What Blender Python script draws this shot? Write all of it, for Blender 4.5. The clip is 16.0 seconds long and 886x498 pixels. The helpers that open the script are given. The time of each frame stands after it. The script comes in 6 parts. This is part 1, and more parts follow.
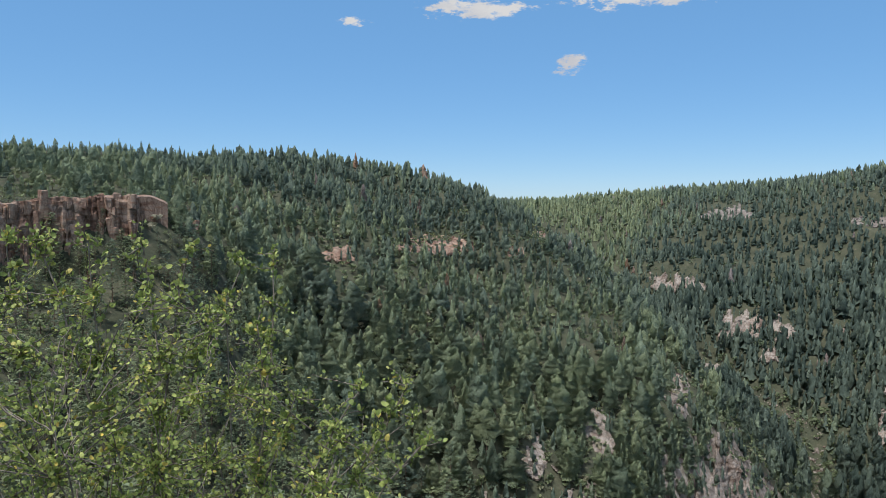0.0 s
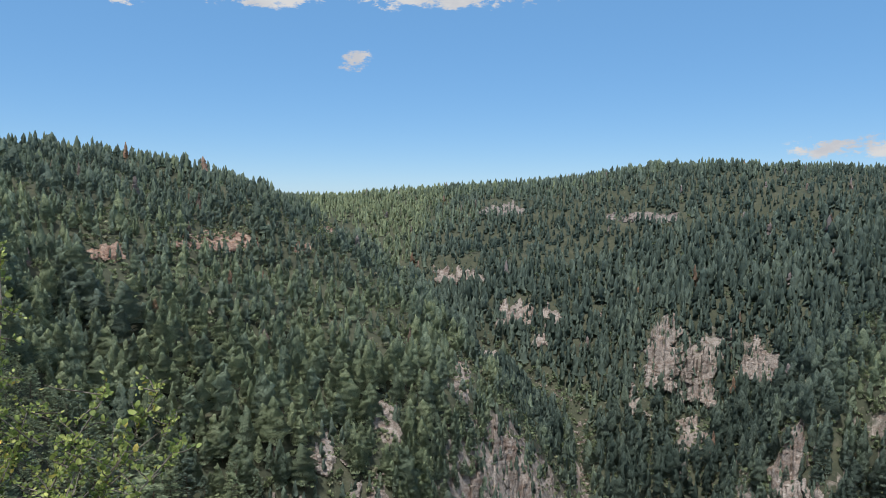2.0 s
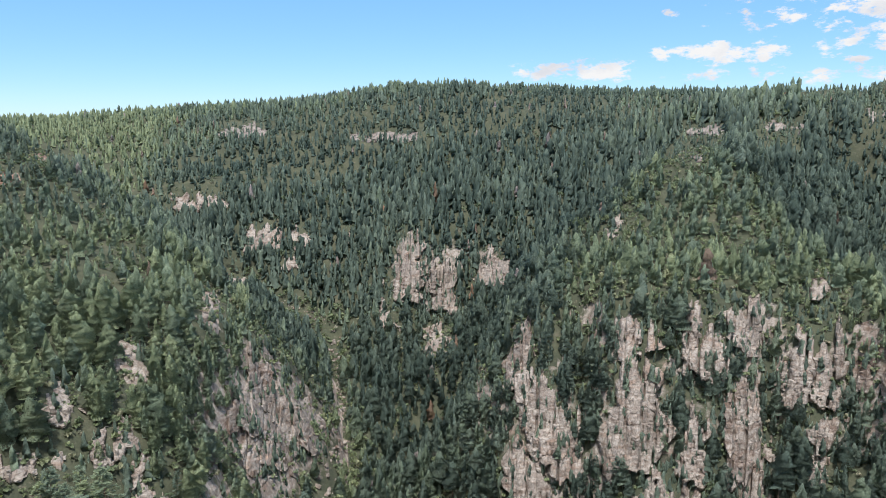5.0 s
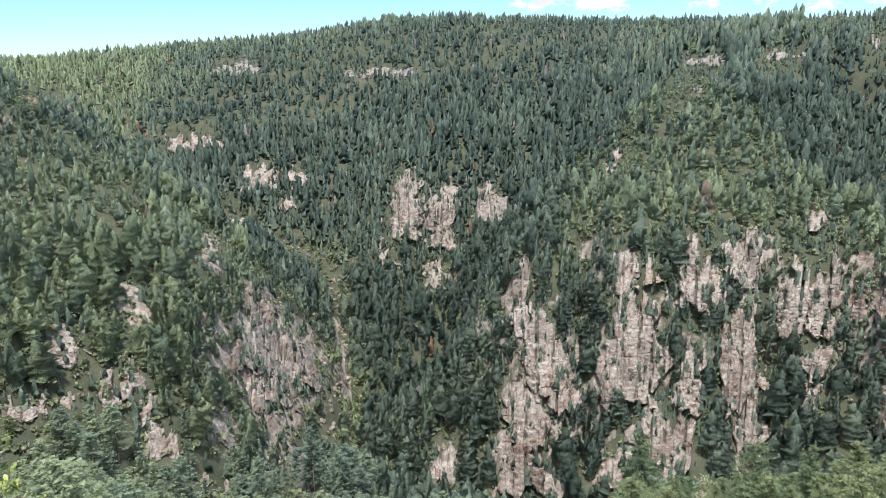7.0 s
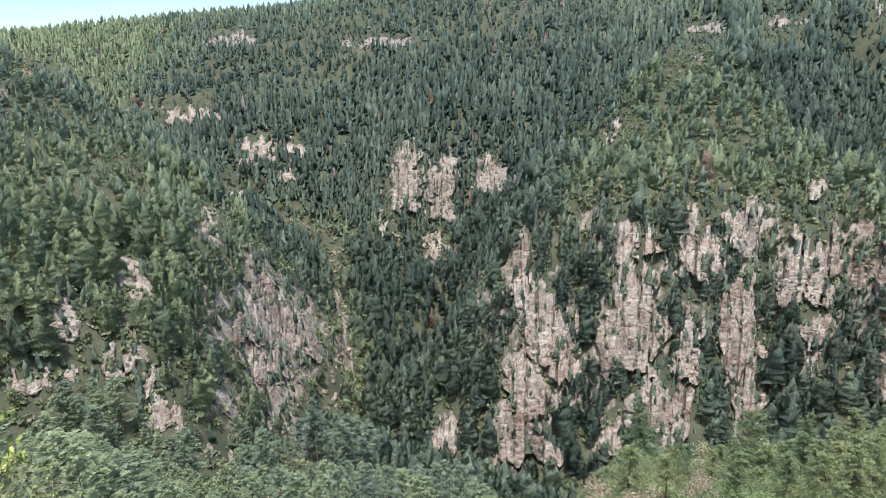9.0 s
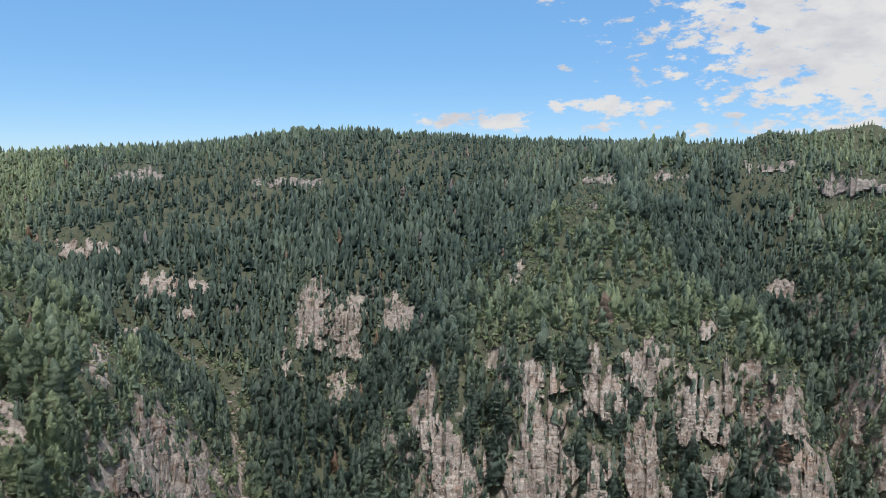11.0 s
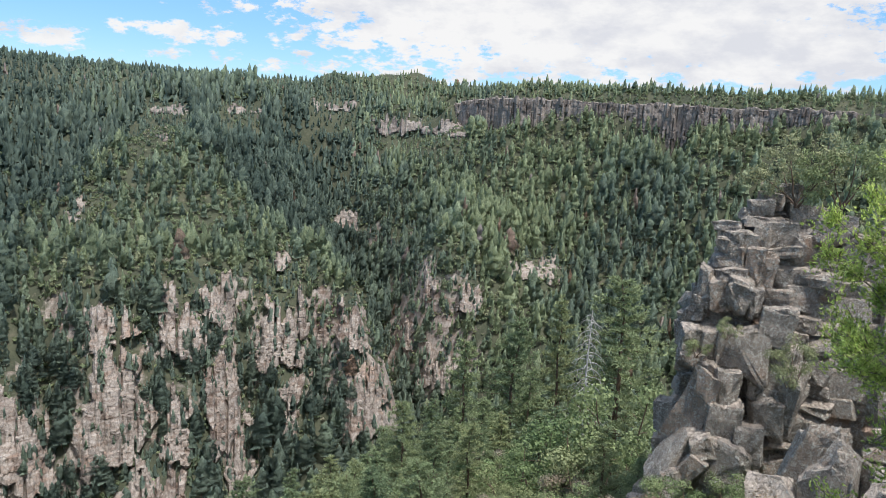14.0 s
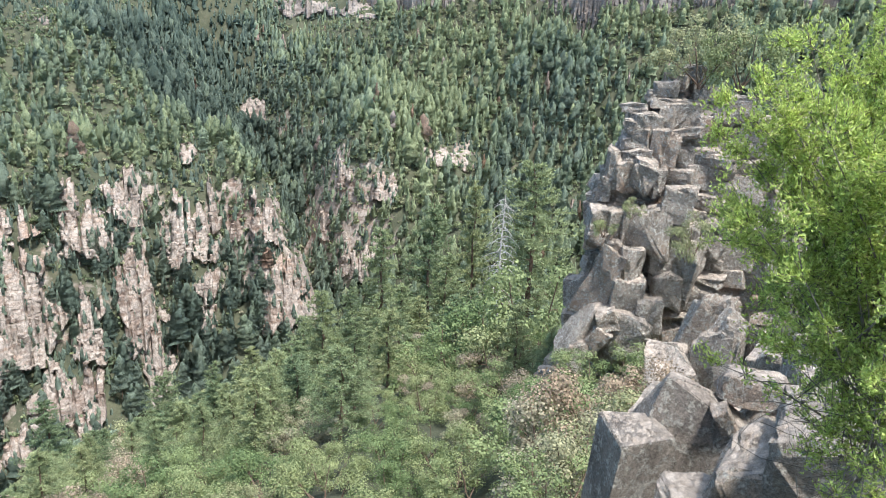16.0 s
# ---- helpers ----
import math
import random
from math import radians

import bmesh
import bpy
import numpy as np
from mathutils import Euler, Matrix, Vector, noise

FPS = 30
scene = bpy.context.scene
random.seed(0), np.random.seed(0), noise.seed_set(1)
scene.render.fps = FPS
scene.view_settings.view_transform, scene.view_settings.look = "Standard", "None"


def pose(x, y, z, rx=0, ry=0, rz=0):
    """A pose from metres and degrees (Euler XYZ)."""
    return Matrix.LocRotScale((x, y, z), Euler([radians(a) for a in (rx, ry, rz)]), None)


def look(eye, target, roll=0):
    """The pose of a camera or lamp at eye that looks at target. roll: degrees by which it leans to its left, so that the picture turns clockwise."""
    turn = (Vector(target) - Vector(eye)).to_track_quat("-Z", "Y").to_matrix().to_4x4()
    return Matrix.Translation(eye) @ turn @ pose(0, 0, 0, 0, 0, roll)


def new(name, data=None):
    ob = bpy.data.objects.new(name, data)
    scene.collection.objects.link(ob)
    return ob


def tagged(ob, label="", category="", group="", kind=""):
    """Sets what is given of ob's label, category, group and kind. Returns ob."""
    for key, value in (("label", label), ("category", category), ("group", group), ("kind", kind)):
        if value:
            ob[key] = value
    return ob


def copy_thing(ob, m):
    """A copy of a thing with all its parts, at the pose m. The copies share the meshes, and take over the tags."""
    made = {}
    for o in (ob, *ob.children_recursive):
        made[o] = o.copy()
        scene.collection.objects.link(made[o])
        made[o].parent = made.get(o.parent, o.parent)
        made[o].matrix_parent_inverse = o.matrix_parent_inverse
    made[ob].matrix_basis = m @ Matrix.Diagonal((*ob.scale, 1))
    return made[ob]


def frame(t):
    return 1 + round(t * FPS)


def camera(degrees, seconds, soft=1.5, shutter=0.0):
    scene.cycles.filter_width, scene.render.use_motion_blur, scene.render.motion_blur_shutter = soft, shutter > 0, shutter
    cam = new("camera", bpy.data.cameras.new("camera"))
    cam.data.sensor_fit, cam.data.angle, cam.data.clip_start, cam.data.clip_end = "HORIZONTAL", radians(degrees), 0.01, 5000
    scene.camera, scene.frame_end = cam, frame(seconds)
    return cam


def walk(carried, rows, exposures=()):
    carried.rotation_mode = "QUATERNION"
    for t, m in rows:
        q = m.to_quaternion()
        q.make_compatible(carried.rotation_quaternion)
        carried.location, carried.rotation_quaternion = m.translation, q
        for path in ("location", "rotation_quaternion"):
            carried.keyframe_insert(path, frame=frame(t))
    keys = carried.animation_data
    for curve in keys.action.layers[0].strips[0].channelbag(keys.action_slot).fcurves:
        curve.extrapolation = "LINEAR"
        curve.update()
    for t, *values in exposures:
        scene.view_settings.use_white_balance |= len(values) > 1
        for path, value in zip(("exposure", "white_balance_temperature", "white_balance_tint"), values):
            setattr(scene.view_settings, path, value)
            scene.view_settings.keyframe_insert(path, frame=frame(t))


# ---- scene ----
cam = camera(62.60, 16.0, soft=0.3)
walk(cam, [
    (0, pose(-0.000, 0.000, 0.000, 87.00, -0.00, 0.00)),
    (0.5, pose(0.029, -0.001, 0.000, 86.94, 0.02, -3.30)),
    (1, pose(0.061, -0.004, 0.000, 86.88, -0.07, -6.96)),
    (1.5, pose(0.099, -0.010, 0.000, 86.81, -0.18, -11.38)),
    (2, pose(0.143, -0.021, 0.000, 86.67, -0.33, -16.61)),
    (2.5, pose(0.187, -0.036, 0.000, 86.38, -0.53, -22.00)),
    (3, pose(0.225, -0.053, 0.000, 85.87, -0.44, -26.71)),
    (3.5, pose(0.253, -0.069, 0.000, 84.63, -0.23, -30.45)),
    (4, pose(0.273, -0.081, 0.000, 82.89, -0.09, -33.10)),
    (4.2, pose(0.279, -0.085, 0.000, 82.31, 0.01, -33.95)),
    (4.9, pose(0.296, -0.097, 0.000, 80.70, 0.28, -36.25)),
    (5.6, pose(0.300, -0.100, 0.000, 79.68, 0.59, -36.86)),
    (6.3, pose(0.299, -0.100, 0.000, 78.01, 0.92, -36.79)),
    (6.5, pose(0.299, -0.099, 0.000, 77.31, 0.99, -36.75)),
    (7, pose(0.299, -0.099, 0.000, 75.59, 1.26, -36.73)),
    (7.5, pose(0.300, -0.100, 0.000, 74.11, 1.55, -36.81)),
    (8, pose(0.301, -0.101, 0.000, 72.70, 1.77, -37.02)),
    (8.2, pose(0.302, -0.101, 0.000, 72.31, 1.81, -37.10)),
    (8.9, pose(0.300, -0.100, 0.000, 72.99, 1.70, -36.92)),
    (9.6, pose(0.302, -0.101, 0.000, 76.78, 1.11, -37.10)),
    (10.3, pose(0.319, -0.115, 0.000, 80.86, 0.38, -39.59)),
    (10.5, pose(0.324, -0.120, 0.000, 82.01, 0.12, -40.45)),
    (11, pose(0.347, -0.140, 0.000, 84.13, -0.30, -43.87)),
    (11.5, pose(0.377, -0.172, 0.000, 84.86, -0.57, -49.02)),
    (12, pose(0.411, -0.216, 0.000, 84.71, -0.79, -55.38)),
    (12.5, pose(0.441, -0.264, 0.000, 84.03, -1.32, -61.79)),
    (13, pose(0.462, -0.308, 0.000, 82.82, -1.94, -67.48)),
    (13.5, pose(0.476, -0.347, 0.000, 81.25, -2.53, -72.18)),
    (14, pose(0.486, -0.381, 0.000, 79.98, -3.22, -76.18)),
    (14.5, pose(0.492, -0.410, 0.000, 78.73, -3.38, -79.65)),
    (15, pose(0.495, -0.430, 0.000, 76.60, -3.24, -81.91)),
    (15.5, pose(0.496, -0.438, 0.000, 73.92, -3.12, -82.83)),
    (16, pose(0.496, -0.439, 0.000, 71.56, -3.15, -83.04)),
], exposures=[(0, 0.05), (3.5, 0.07), (4.2, 0.25), (6.5, 0.75), (8, 0.85), (10.5, 0.42), (11, 0.2), (12.5, 0.12), (13, 0.13), (14, 0.48), (15, 0.76), (15.5, 1.0), (16, 1.22)])

# ---- light: a high sun behind thin cloud, blue sky with fair-weather cumulus ----
SUN_AZ, SUN_EL = 218, 69
sun = new("sun", bpy.data.lights.new("sun", "SUN"))
sun.data.energy, sun.data.angle, sun.data.color = 3.3, radians(8), (1.0, 0.97, 0.93)
sun.matrix_world = look((0, 0, 0), (-math.sin(radians(SUN_AZ)), -math.cos(radians(SUN_AZ)), -math.tan(radians(SUN_EL))))

world = bpy.data.worlds.new("sky")
scene.world = world
world.use_nodes = True
wn, wl = world.node_tree.nodes, world.node_tree.links
wn.clear()


def wmath(op, a, b=0.0, c=0.0):
    n = wn.new("ShaderNodeMath")
    n.operation = op
    for i, v in enumerate((a, b, c)):
        if isinstance(v, (int, float)):
            n.inputs[i].default_value = v
        else:
            wl.new(v, n.inputs[i])
    return n.outputs[0]


sky = wn.new("ShaderNodeTexSky")
sky.sky_type, sky.sun_disc = "NISHITA", False
sky.sun_elevation, sky.sun_rotation = radians(SUN_EL), radians(SUN_AZ)
sky.altitude, sky.air_density, sky.dust_density, sky.ozone_density = 1900, 1.0, 0.5, 2.0
coord = wn.new("ShaderNodeTexCoord")
split = wn.new("ShaderNodeSeparateXYZ")
wl.new(coord.outputs["Generated"], split.inputs[0])
DX, DY, DZ = split.outputs
bearing = wmath("MULTIPLY", wmath("ARCTAN2", DX, DY), 57.2958)
height = wmath("MULTIPLY", wmath("ARCSINE", DZ), 57.2958)
# cloud banks: bearing, height, half width, half height in degrees, density
CLOUDS = [(16.5, 15.7, 6.5, 0.75, 1.1), (2.3, 15.3, 3.6, 0.7, 1.05), (9.7, 11.2, 1.2, 0.7, 0.95), (-7.2, 14.3, 1.3, 0.35, 0.85),
          (56.3, 5.1, 3.4, 0.65, 1.1), (46.8, 4.1, 3.6, 0.8, 1.05), (53.4, 8.0, 0.9, 0.25, 0.9), (57, 11.4, 4.0, 0.3, 0.8), (53, 12.8, 2.4, 0.5, 0.75),
          (60, 5.3, 1.6, 0.35, 1.0), (64.8, 5.4, 0.9, 0.35, 1.0), (65.6, 4.4, 1.1, 0.25, 1.0), (64, 10.5, 2.5, 0.4, 0.8), (67.5, 11.4, 2.2, 0.8, 0.95), (70.5, 5.3, 1.5, 0.5, 1.0),
          (86, 10.8, 16, 5.2, 2.1), (99, 6.0, 9, 1.9, 1.6), (77, 5.8, 6, 1.3, 1.15), (113, 9, 7, 3, 1.1), (80, 16.5, 12, 2.5, 1.4), (82, 3.6, 26, 0.7, 0.9),
          # unseen banks behind and overhead, added to whiten and lift the sky fill
          (150, 24, 26, 10, 1.3), (-150, 32, 34, 15, 1.3), (-90, 26, 30, 12, 1.2), (-50, 40, 22, 12, 1.1), (110, 62, 85, 17, 1.35), (-70, 64, 85, 17, 1.35)]
bias = None
for ca, ce, cw, ch, cd in CLOUDS:
    u = wmath("DIVIDE", wmath("SUBTRACT", bearing, ca), cw)
    v = wmath("DIVIDE", wmath("SUBTRACT", height, ce), ch)
    q = wmath("ADD", wmath("MULTIPLY", u, u), wmath("MULTIPLY", v, v))
    g = wmath("MULTIPLY", wmath("POWER", 2.718, wmath("MULTIPLY", q, -0.45)), cd)
    bias = g if bias is None else wmath("MAXIMUM", bias, g)
squash = wn.new("ShaderNodeVectorMath")
squash.operation = "MULTIPLY"
squash.inputs[1].default_value = (1, 1, 2.3)
wl.new(coord.outputs["Generated"], squash.inputs[0])


def wnoise(scale, detail, rough):
    n = wn.new("ShaderNodeTexNoise")
    n.inputs["Scale"].default_value, n.inputs["Detail"].default_value, n.inputs["Roughness"].default_value = scale, detail, rough
    wl.new(squash.outputs[0], n.inputs["Vector"])
    return n.outputs["Fac"]


puff = wnoise(30, 9, 0.66)
near_cloud = wmath("MINIMUM", 1.0, wmath("MULTIPLY", bias, 2.0))
cover = wmath("ADD", wmath("MULTIPLY", bias, 0.62), wmath("MULTIPLY", wmath("MULTIPLY", wmath("SUBTRACT", puff, 0.5), 2.0), near_cloud))
mask = wn.new("ShaderNodeMapRange")
mask.interpolation_type = "SMOOTHSTEP"
mask.inputs["From Min"].default_value, mask.inputs["From Max"].default_value = 0.36, 0.62
wl.new(cover, mask.inputs["Value"])
body = wn.new("ShaderNodeValToRGB")
body.color_ramp.elements[0].position, body.color_ramp.elements[0].color = 0.38, (4.4, 4.5, 4.85, 1)
body.color_ramp.elements[1].position, body.color_ramp.elements[1].color = 0.58, (5.5, 5.5, 5.55, 1)
wl.new(wnoise(11, 7, 0.62), body.inputs[0])
mixsky = wn.new("ShaderNodeMix")
mixsky.data_type = "RGBA"
wl.new(mask.outputs[0], mixsky.inputs[0])
deep = wn.new("ShaderNodeHueSaturation")
deep.inputs["Saturation"].default_value = 1.24
wl.new(sky.outputs[0], deep.inputs["Color"])
haze = wn.new("ShaderNodeMix")
haze.data_type = "RGBA"
haze.inputs[0].default_value = 0.5
haze.inputs[7].default_value = (1.75, 3.9, 7.0, 1)
wl.new(deep.outputs[0], haze.inputs[6])
wl.new(haze.outputs[2], mixsky.inputs[6])
wl.new(body.outputs[0], mixsky.inputs[7])
bg = wn.new("ShaderNodeBackground")
bg.inputs["Strength"].default_value = 0.12
wl.new(mixsky.outputs[2], bg.inputs["Color"])
wl.new(bg.outputs[0], wn.new("ShaderNodeOutputWorld").inputs["Surface"])


# ---- materials ----
def material(name, rough=0.85):
    m = bpy.data.materials.new(name)
    m.use_nodes = True
    n = m.node_tree.nodes
    b = n["Principled BSDF"]
    b.inputs["Roughness"].default_value = rough
    b.inputs["Specular IOR Level"].default_value = 0.25
    return m, n, m.node_tree.links, b


def ramp(n, links, fac, stops):
    r = n.new("ShaderNodeValToRGB")
    e = r.color_ramp.elements
    while len(e) < len(stops):
        e.new(0.5)
    for el, (p, c) in zip(e, stops):
        el.position, el.color = p, (*c, 1)
    links.new(fac, r.inputs[0])
    return r.outputs[0]


def noise_tex(n, links, vec, scale, detail=5, rough=0.6):
    t = n.new("ShaderNodeTexNoise")
    t.inputs["Scale"].default_value, t.inputs["Detail"].default_value, t.inputs["Roughness"].default_value = scale, detail, rough
    links.new(vec, t.inputs["Vector"])
    return t.outputs["Fac"]


def mix(n, links, fac, a, b, mode="MIX"):
    x = n.new("ShaderNodeMix")
    x.data_type, x.blend_type = "RGBA", mode
    for sock, v in ((x.inputs[0], fac), (x.inputs[6], a), (x.inputs[7], b)):
        if isinstance(v, (int, float)):
            sock.default_value = v
        elif isinstance(v, tuple):
            sock.default_value = (*v, 1)
        else:
            links.new(v, sock)
    return x.outputs[2]


def bump(n, links, b, fac, strength, dist):
    k = n.new("ShaderNodeBump")
    k.inputs["Strength"].default_value, k.inputs["Distance"].default_value = strength, dist
    links.new(fac, k.inputs["Height"])
    links.new(k.outputs[0], b.inputs["Normal"])


def stretched(n, links, vec, s):
    v = n.new("ShaderNodeVectorMath")
    v.operation = "MULTIPLY"
    v.inputs[1].default_value = s
    links.new(vec, v.inputs[0])
    return v.outputs[0]


def rock_nodes(n, links, pos, stops, patch, stain, grain, bands):
    """Rock colour: broad patches, level beds, dark water stains and fine grain."""
    broad = noise_tex(n, links, pos, patch, 4, 0.6)
    beds = noise_tex(n, links, stretched(n, links, pos, (0.35, 0.35, 1.0)), bands, 5, 0.65)
    fac = n.new("ShaderNodeMath")
    fac.operation = "MULTIPLY_ADD"
    links.new(beds, fac.inputs[0])
    fac.inputs[1].default_value = 0.55
    sc = n.new("ShaderNodeMath")
    sc.operation = "MULTIPLY"
    links.new(broad, sc.inputs[0])
    sc.inputs[1].default_value = 0.45
    links.new(sc.outputs[0], fac.inputs[2])
    col = ramp(n, links, fac.outputs[0], stops)
    drip = noise_tex(n, links, stretched(n, links, pos, (1, 1, 0.12)), grain * 0.12, 5, 0.7)
    dark = ramp(n, links, drip, [(0.44, (1, 1, 1)), (0.58, stain)])
    col = mix(n, links, 0.6, col, dark, "MULTIPLY")
    # joints: thin dark cracks, longer upright than across
    joint = n.new("ShaderNodeTexVoronoi")
    joint.feature = "DISTANCE_TO_EDGE"
    joint.inputs["Scale"].default_value = 0.42
    warp = n.new("ShaderNodeVectorMath")
    warp.operation = "MULTIPLY_ADD"
    wob = n.new("ShaderNodeTexNoise")
    wob.inputs["Scale"].default_value, wob.inputs["Detail"].default_value = 0.35, 4
    links.new(pos, wob.inputs["Vector"])
    links.new(wob.outputs["Color"], warp.inputs[0])
    warp.inputs[1].default_value = (2.4, 2.4, 2.4)
    links.new(stretched(n, links, pos, (1, 1, 0.5)), warp.inputs[2])
    links.new(warp.outputs[0], joint.inputs["Vector"])
    col = mix(n, links, 0.45, col, ramp(n, links, joint.outputs["Distance"], [(0.0, (0.25, 0.22, 0.2)), (0.045, (0.75, 0.74, 0.73)), (0.12, (1.06, 1.06, 1.06))]), "MULTIPLY")
    fine = noise_tex(n, links, pos, grain, 6, 0.7)
    col = mix(n, links, 0.5, col, ramp(n, links, fine, [(0.3, (0.55, 0.55, 0.55)), (0.7, (1.25, 1.25, 1.25))]), "MULTIPLY")
    return col, beds, fine


def rock_material(name, stops, patch, stain, grain, bands, depth):
    m, n, links, b = material(name, 0.9)
    pos = n.new("ShaderNodeNewGeometry").outputs["Position"]
    col, beds, fine = rock_nodes(n, links, pos, stops, patch, stain, grain, bands)
    links.new(col, b.inputs["Base Color"])
    both = n.new("ShaderNodeMath")
    links.new(beds, both.inputs[0])
    links.new(fine, both.inputs[1])
    bump(n, links, b, both.outputs[0], 0.9, depth)
    return m


SAND_STOPS = [(0.34, (0.20, 0.14, 0.11)), (0.42, (0.32, 0.255, 0.215)), (0.5, (0.47, 0.42, 0.375)), (0.57, (0.37, 0.30, 0.255)), (0.66, (0.45, 0.325, 0.255))]
BASALT_STOPS = [(0.35, (0.17, 0.14, 0.125)), (0.48, (0.31, 0.27, 0.245)), (0.58, (0.38, 0.34, 0.305)), (0.68, (0.36, 0.235, 0.17))]
M_SAND = rock_material("pale_sandstone", SAND_STOPS, 0.03, (0.48, 0.46, 0.455), 0.9, 0.45, 1.0)
M_REDROCK = rock_material("reddish_basalt", [(0.35, (0.16, 0.085, 0.06)), (0.45, (0.38, 0.24, 0.18)), (0.54, (0.50, 0.38, 0.30)), (0.64, (0.44, 0.22, 0.14))], 0.09, (0.3, 0.27, 0.27), 2.4, 0.5, 0.5)
M_BASALT = rock_material("dark_basalt", BASALT_STOPS, 0.04, (0.35, 0.33, 0.33), 1.2, 0.2, 0.6)


def near_rock():
    m, n, links, b = material("lichened_basalt", 0.88)
    pos = n.new("ShaderNodeNewGeometry").outputs["Position"]
    rnd = n.new("ShaderNodeObjectInfo").outputs["Random"]
    col = ramp(n, links, noise_tex(n, links, pos, 0.9, 5, 0.65), [(0.3, (0.21, 0.187, 0.165)), (0.5, (0.35, 0.312, 0.275)), (0.68, (0.44, 0.385, 0.33))])
    col = mix(n, links, 0.6, col, ramp(n, links, rnd, [(0, (0.75, 0.74, 0.76)), (0.6, (1.1, 1.08, 1.05)), (1, (1.2, 0.98, 0.85))]), "MULTIPLY")
    lich = ramp(n, links, noise_tex(n, links, pos, 6, 9, 0.78), [(0.5, (0, 0, 0)), (0.56, (1, 1, 1))])
    col = mix(n, links, lich, col, (0.54, 0.52, 0.475))
    fine = noise_tex(n, links, pos, 22, 9, 0.82)
    col = mix(n, links, 0.9, col, ramp(n, links, fine, [(0.38, (0.48, 0.47, 0.47)), (0.5, (1.05, 1.05, 1.05)), (0.62, (1.5, 1.48, 1.45))]), "MULTIPLY")
    # paler tan on upward faces
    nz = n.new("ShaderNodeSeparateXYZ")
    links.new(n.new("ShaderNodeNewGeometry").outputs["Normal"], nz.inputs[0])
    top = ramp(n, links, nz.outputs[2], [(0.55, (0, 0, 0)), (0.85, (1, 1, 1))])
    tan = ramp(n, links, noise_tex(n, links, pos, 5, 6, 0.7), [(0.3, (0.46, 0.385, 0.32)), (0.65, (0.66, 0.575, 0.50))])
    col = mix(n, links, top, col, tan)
    # dark weathering patches and rust
    blot = ramp(n, links, noise_tex(n, links, pos, 2.6, 6, 0.75), [(0.36, (0.62, 0.61, 0.61)), (0.52, (1.12, 1.12, 1.12))])
    col = mix(n, links, 0.8, col, blot, "MULTIPLY")
    rust = ramp(n, links, noise_tex(n, links, pos, 0.55, 4, 0.6), [(0.60, (0, 0, 0)), (0.70, (0.8, 0.8, 0.8))])
    col = mix(n, links, rust, col, (0.33, 0.21, 0.145))
    col = mix(n, links, 0.4, col, ramp(n, links, noise_tex(n, links, pos, 60, 5, 0.75), [(0.4, (0.5, 0.5, 0.5)), (0.6, (1.3, 1.3, 1.3))]), "MULTIPLY")
    links.new(col, b.inputs["Base Color"])
    high = n.new("ShaderNodeMath")
    links.new(fine, high.inputs[0])
    links.new(lich, high.inputs[1])
    bump(n, links, b, high.outputs[0], 1.0, 0.08)
    return m


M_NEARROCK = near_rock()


def leaf_material(name, stops, source, rough=0.75, shine=0.12, through_leaf=0.28, gaps=None):
    """Foliage; source: 'tone' for woods in one mesh, 'object' for single plants, 'leaf' for loose leaves."""
    m, n, links, b = material(name, rough)
    b.inputs["Specular IOR Level"].default_value = shine
    geo = n.new("ShaderNodeNewGeometry")
    if source == "tone":
        a = n.new("ShaderNodeAttribute")
        a.attribute_name = "tone"
        fac = a.outputs["Fac"]
    elif source == "object":
        fac = n.new("ShaderNodeObjectInfo").outputs["Random"]
    else:
        fac = geo.outputs["Random Per Island"]
    col = ramp(n, links, fac, stops)
    isl = ramp(n, links, geo.outputs["Random Per Island"], [(0, (0.72, 0.74, 0.72)), (1, (1.25, 1.22, 1.2))])
    col = mix(n, links, 1.0, col, isl, "MULTIPLY")
    fine = noise_tex(n, links, geo.outputs["Position"], 2.0 if source != "leaf" else 30, 5, 0.75)
    col = mix(n, links, 0.7, col, ramp(n, links, fine, [(0.34, (0.42, 0.45, 0.42)), (0.66, (1.5, 1.48, 1.45))]), "MULTIPLY")
    links.new(col, b.inputs["Base Color"])
    if source == "tone":
        bump(n, links, b, noise_tex(n, links, geo.outputs["Position"], 1.1, 4, 0.8), 0.6, 1.2)
    # light through the leaves
    tr = n.new("ShaderNodeBsdfTranslucent")
    links.new(col, tr.inputs["Color"])
    ms = n.new("ShaderNodeMixShader")
    ms.inputs[0].default_value = through_leaf
    links.new(b.outputs[0], ms.inputs[1])
    links.new(tr.outputs[0], ms.inputs[2])
    out = ms.outputs[0]
    if gaps:
        # needles stand in tufts with air between them
        scale, share = gaps
        hole = n.new("ShaderNodeMath")
        hole.operation = "GREATER_THAN"
        hole.inputs[1].default_value = share
        links.new(noise_tex(n, links, geo.outputs["Position"], scale, 3, 0.75), hole.inputs[0])
        lace = n.new("ShaderNodeMixShader")
        links.new(hole.outputs[0], lace.inputs[0])
        links.new(n.new("ShaderNodeBsdfTransparent").outputs[0], lace.inputs[1])
        links.new(out, lace.inputs[2])
        out = lace.outputs[0]
    links.new(out, n["Material Output"].inputs["Surface"])
    return m


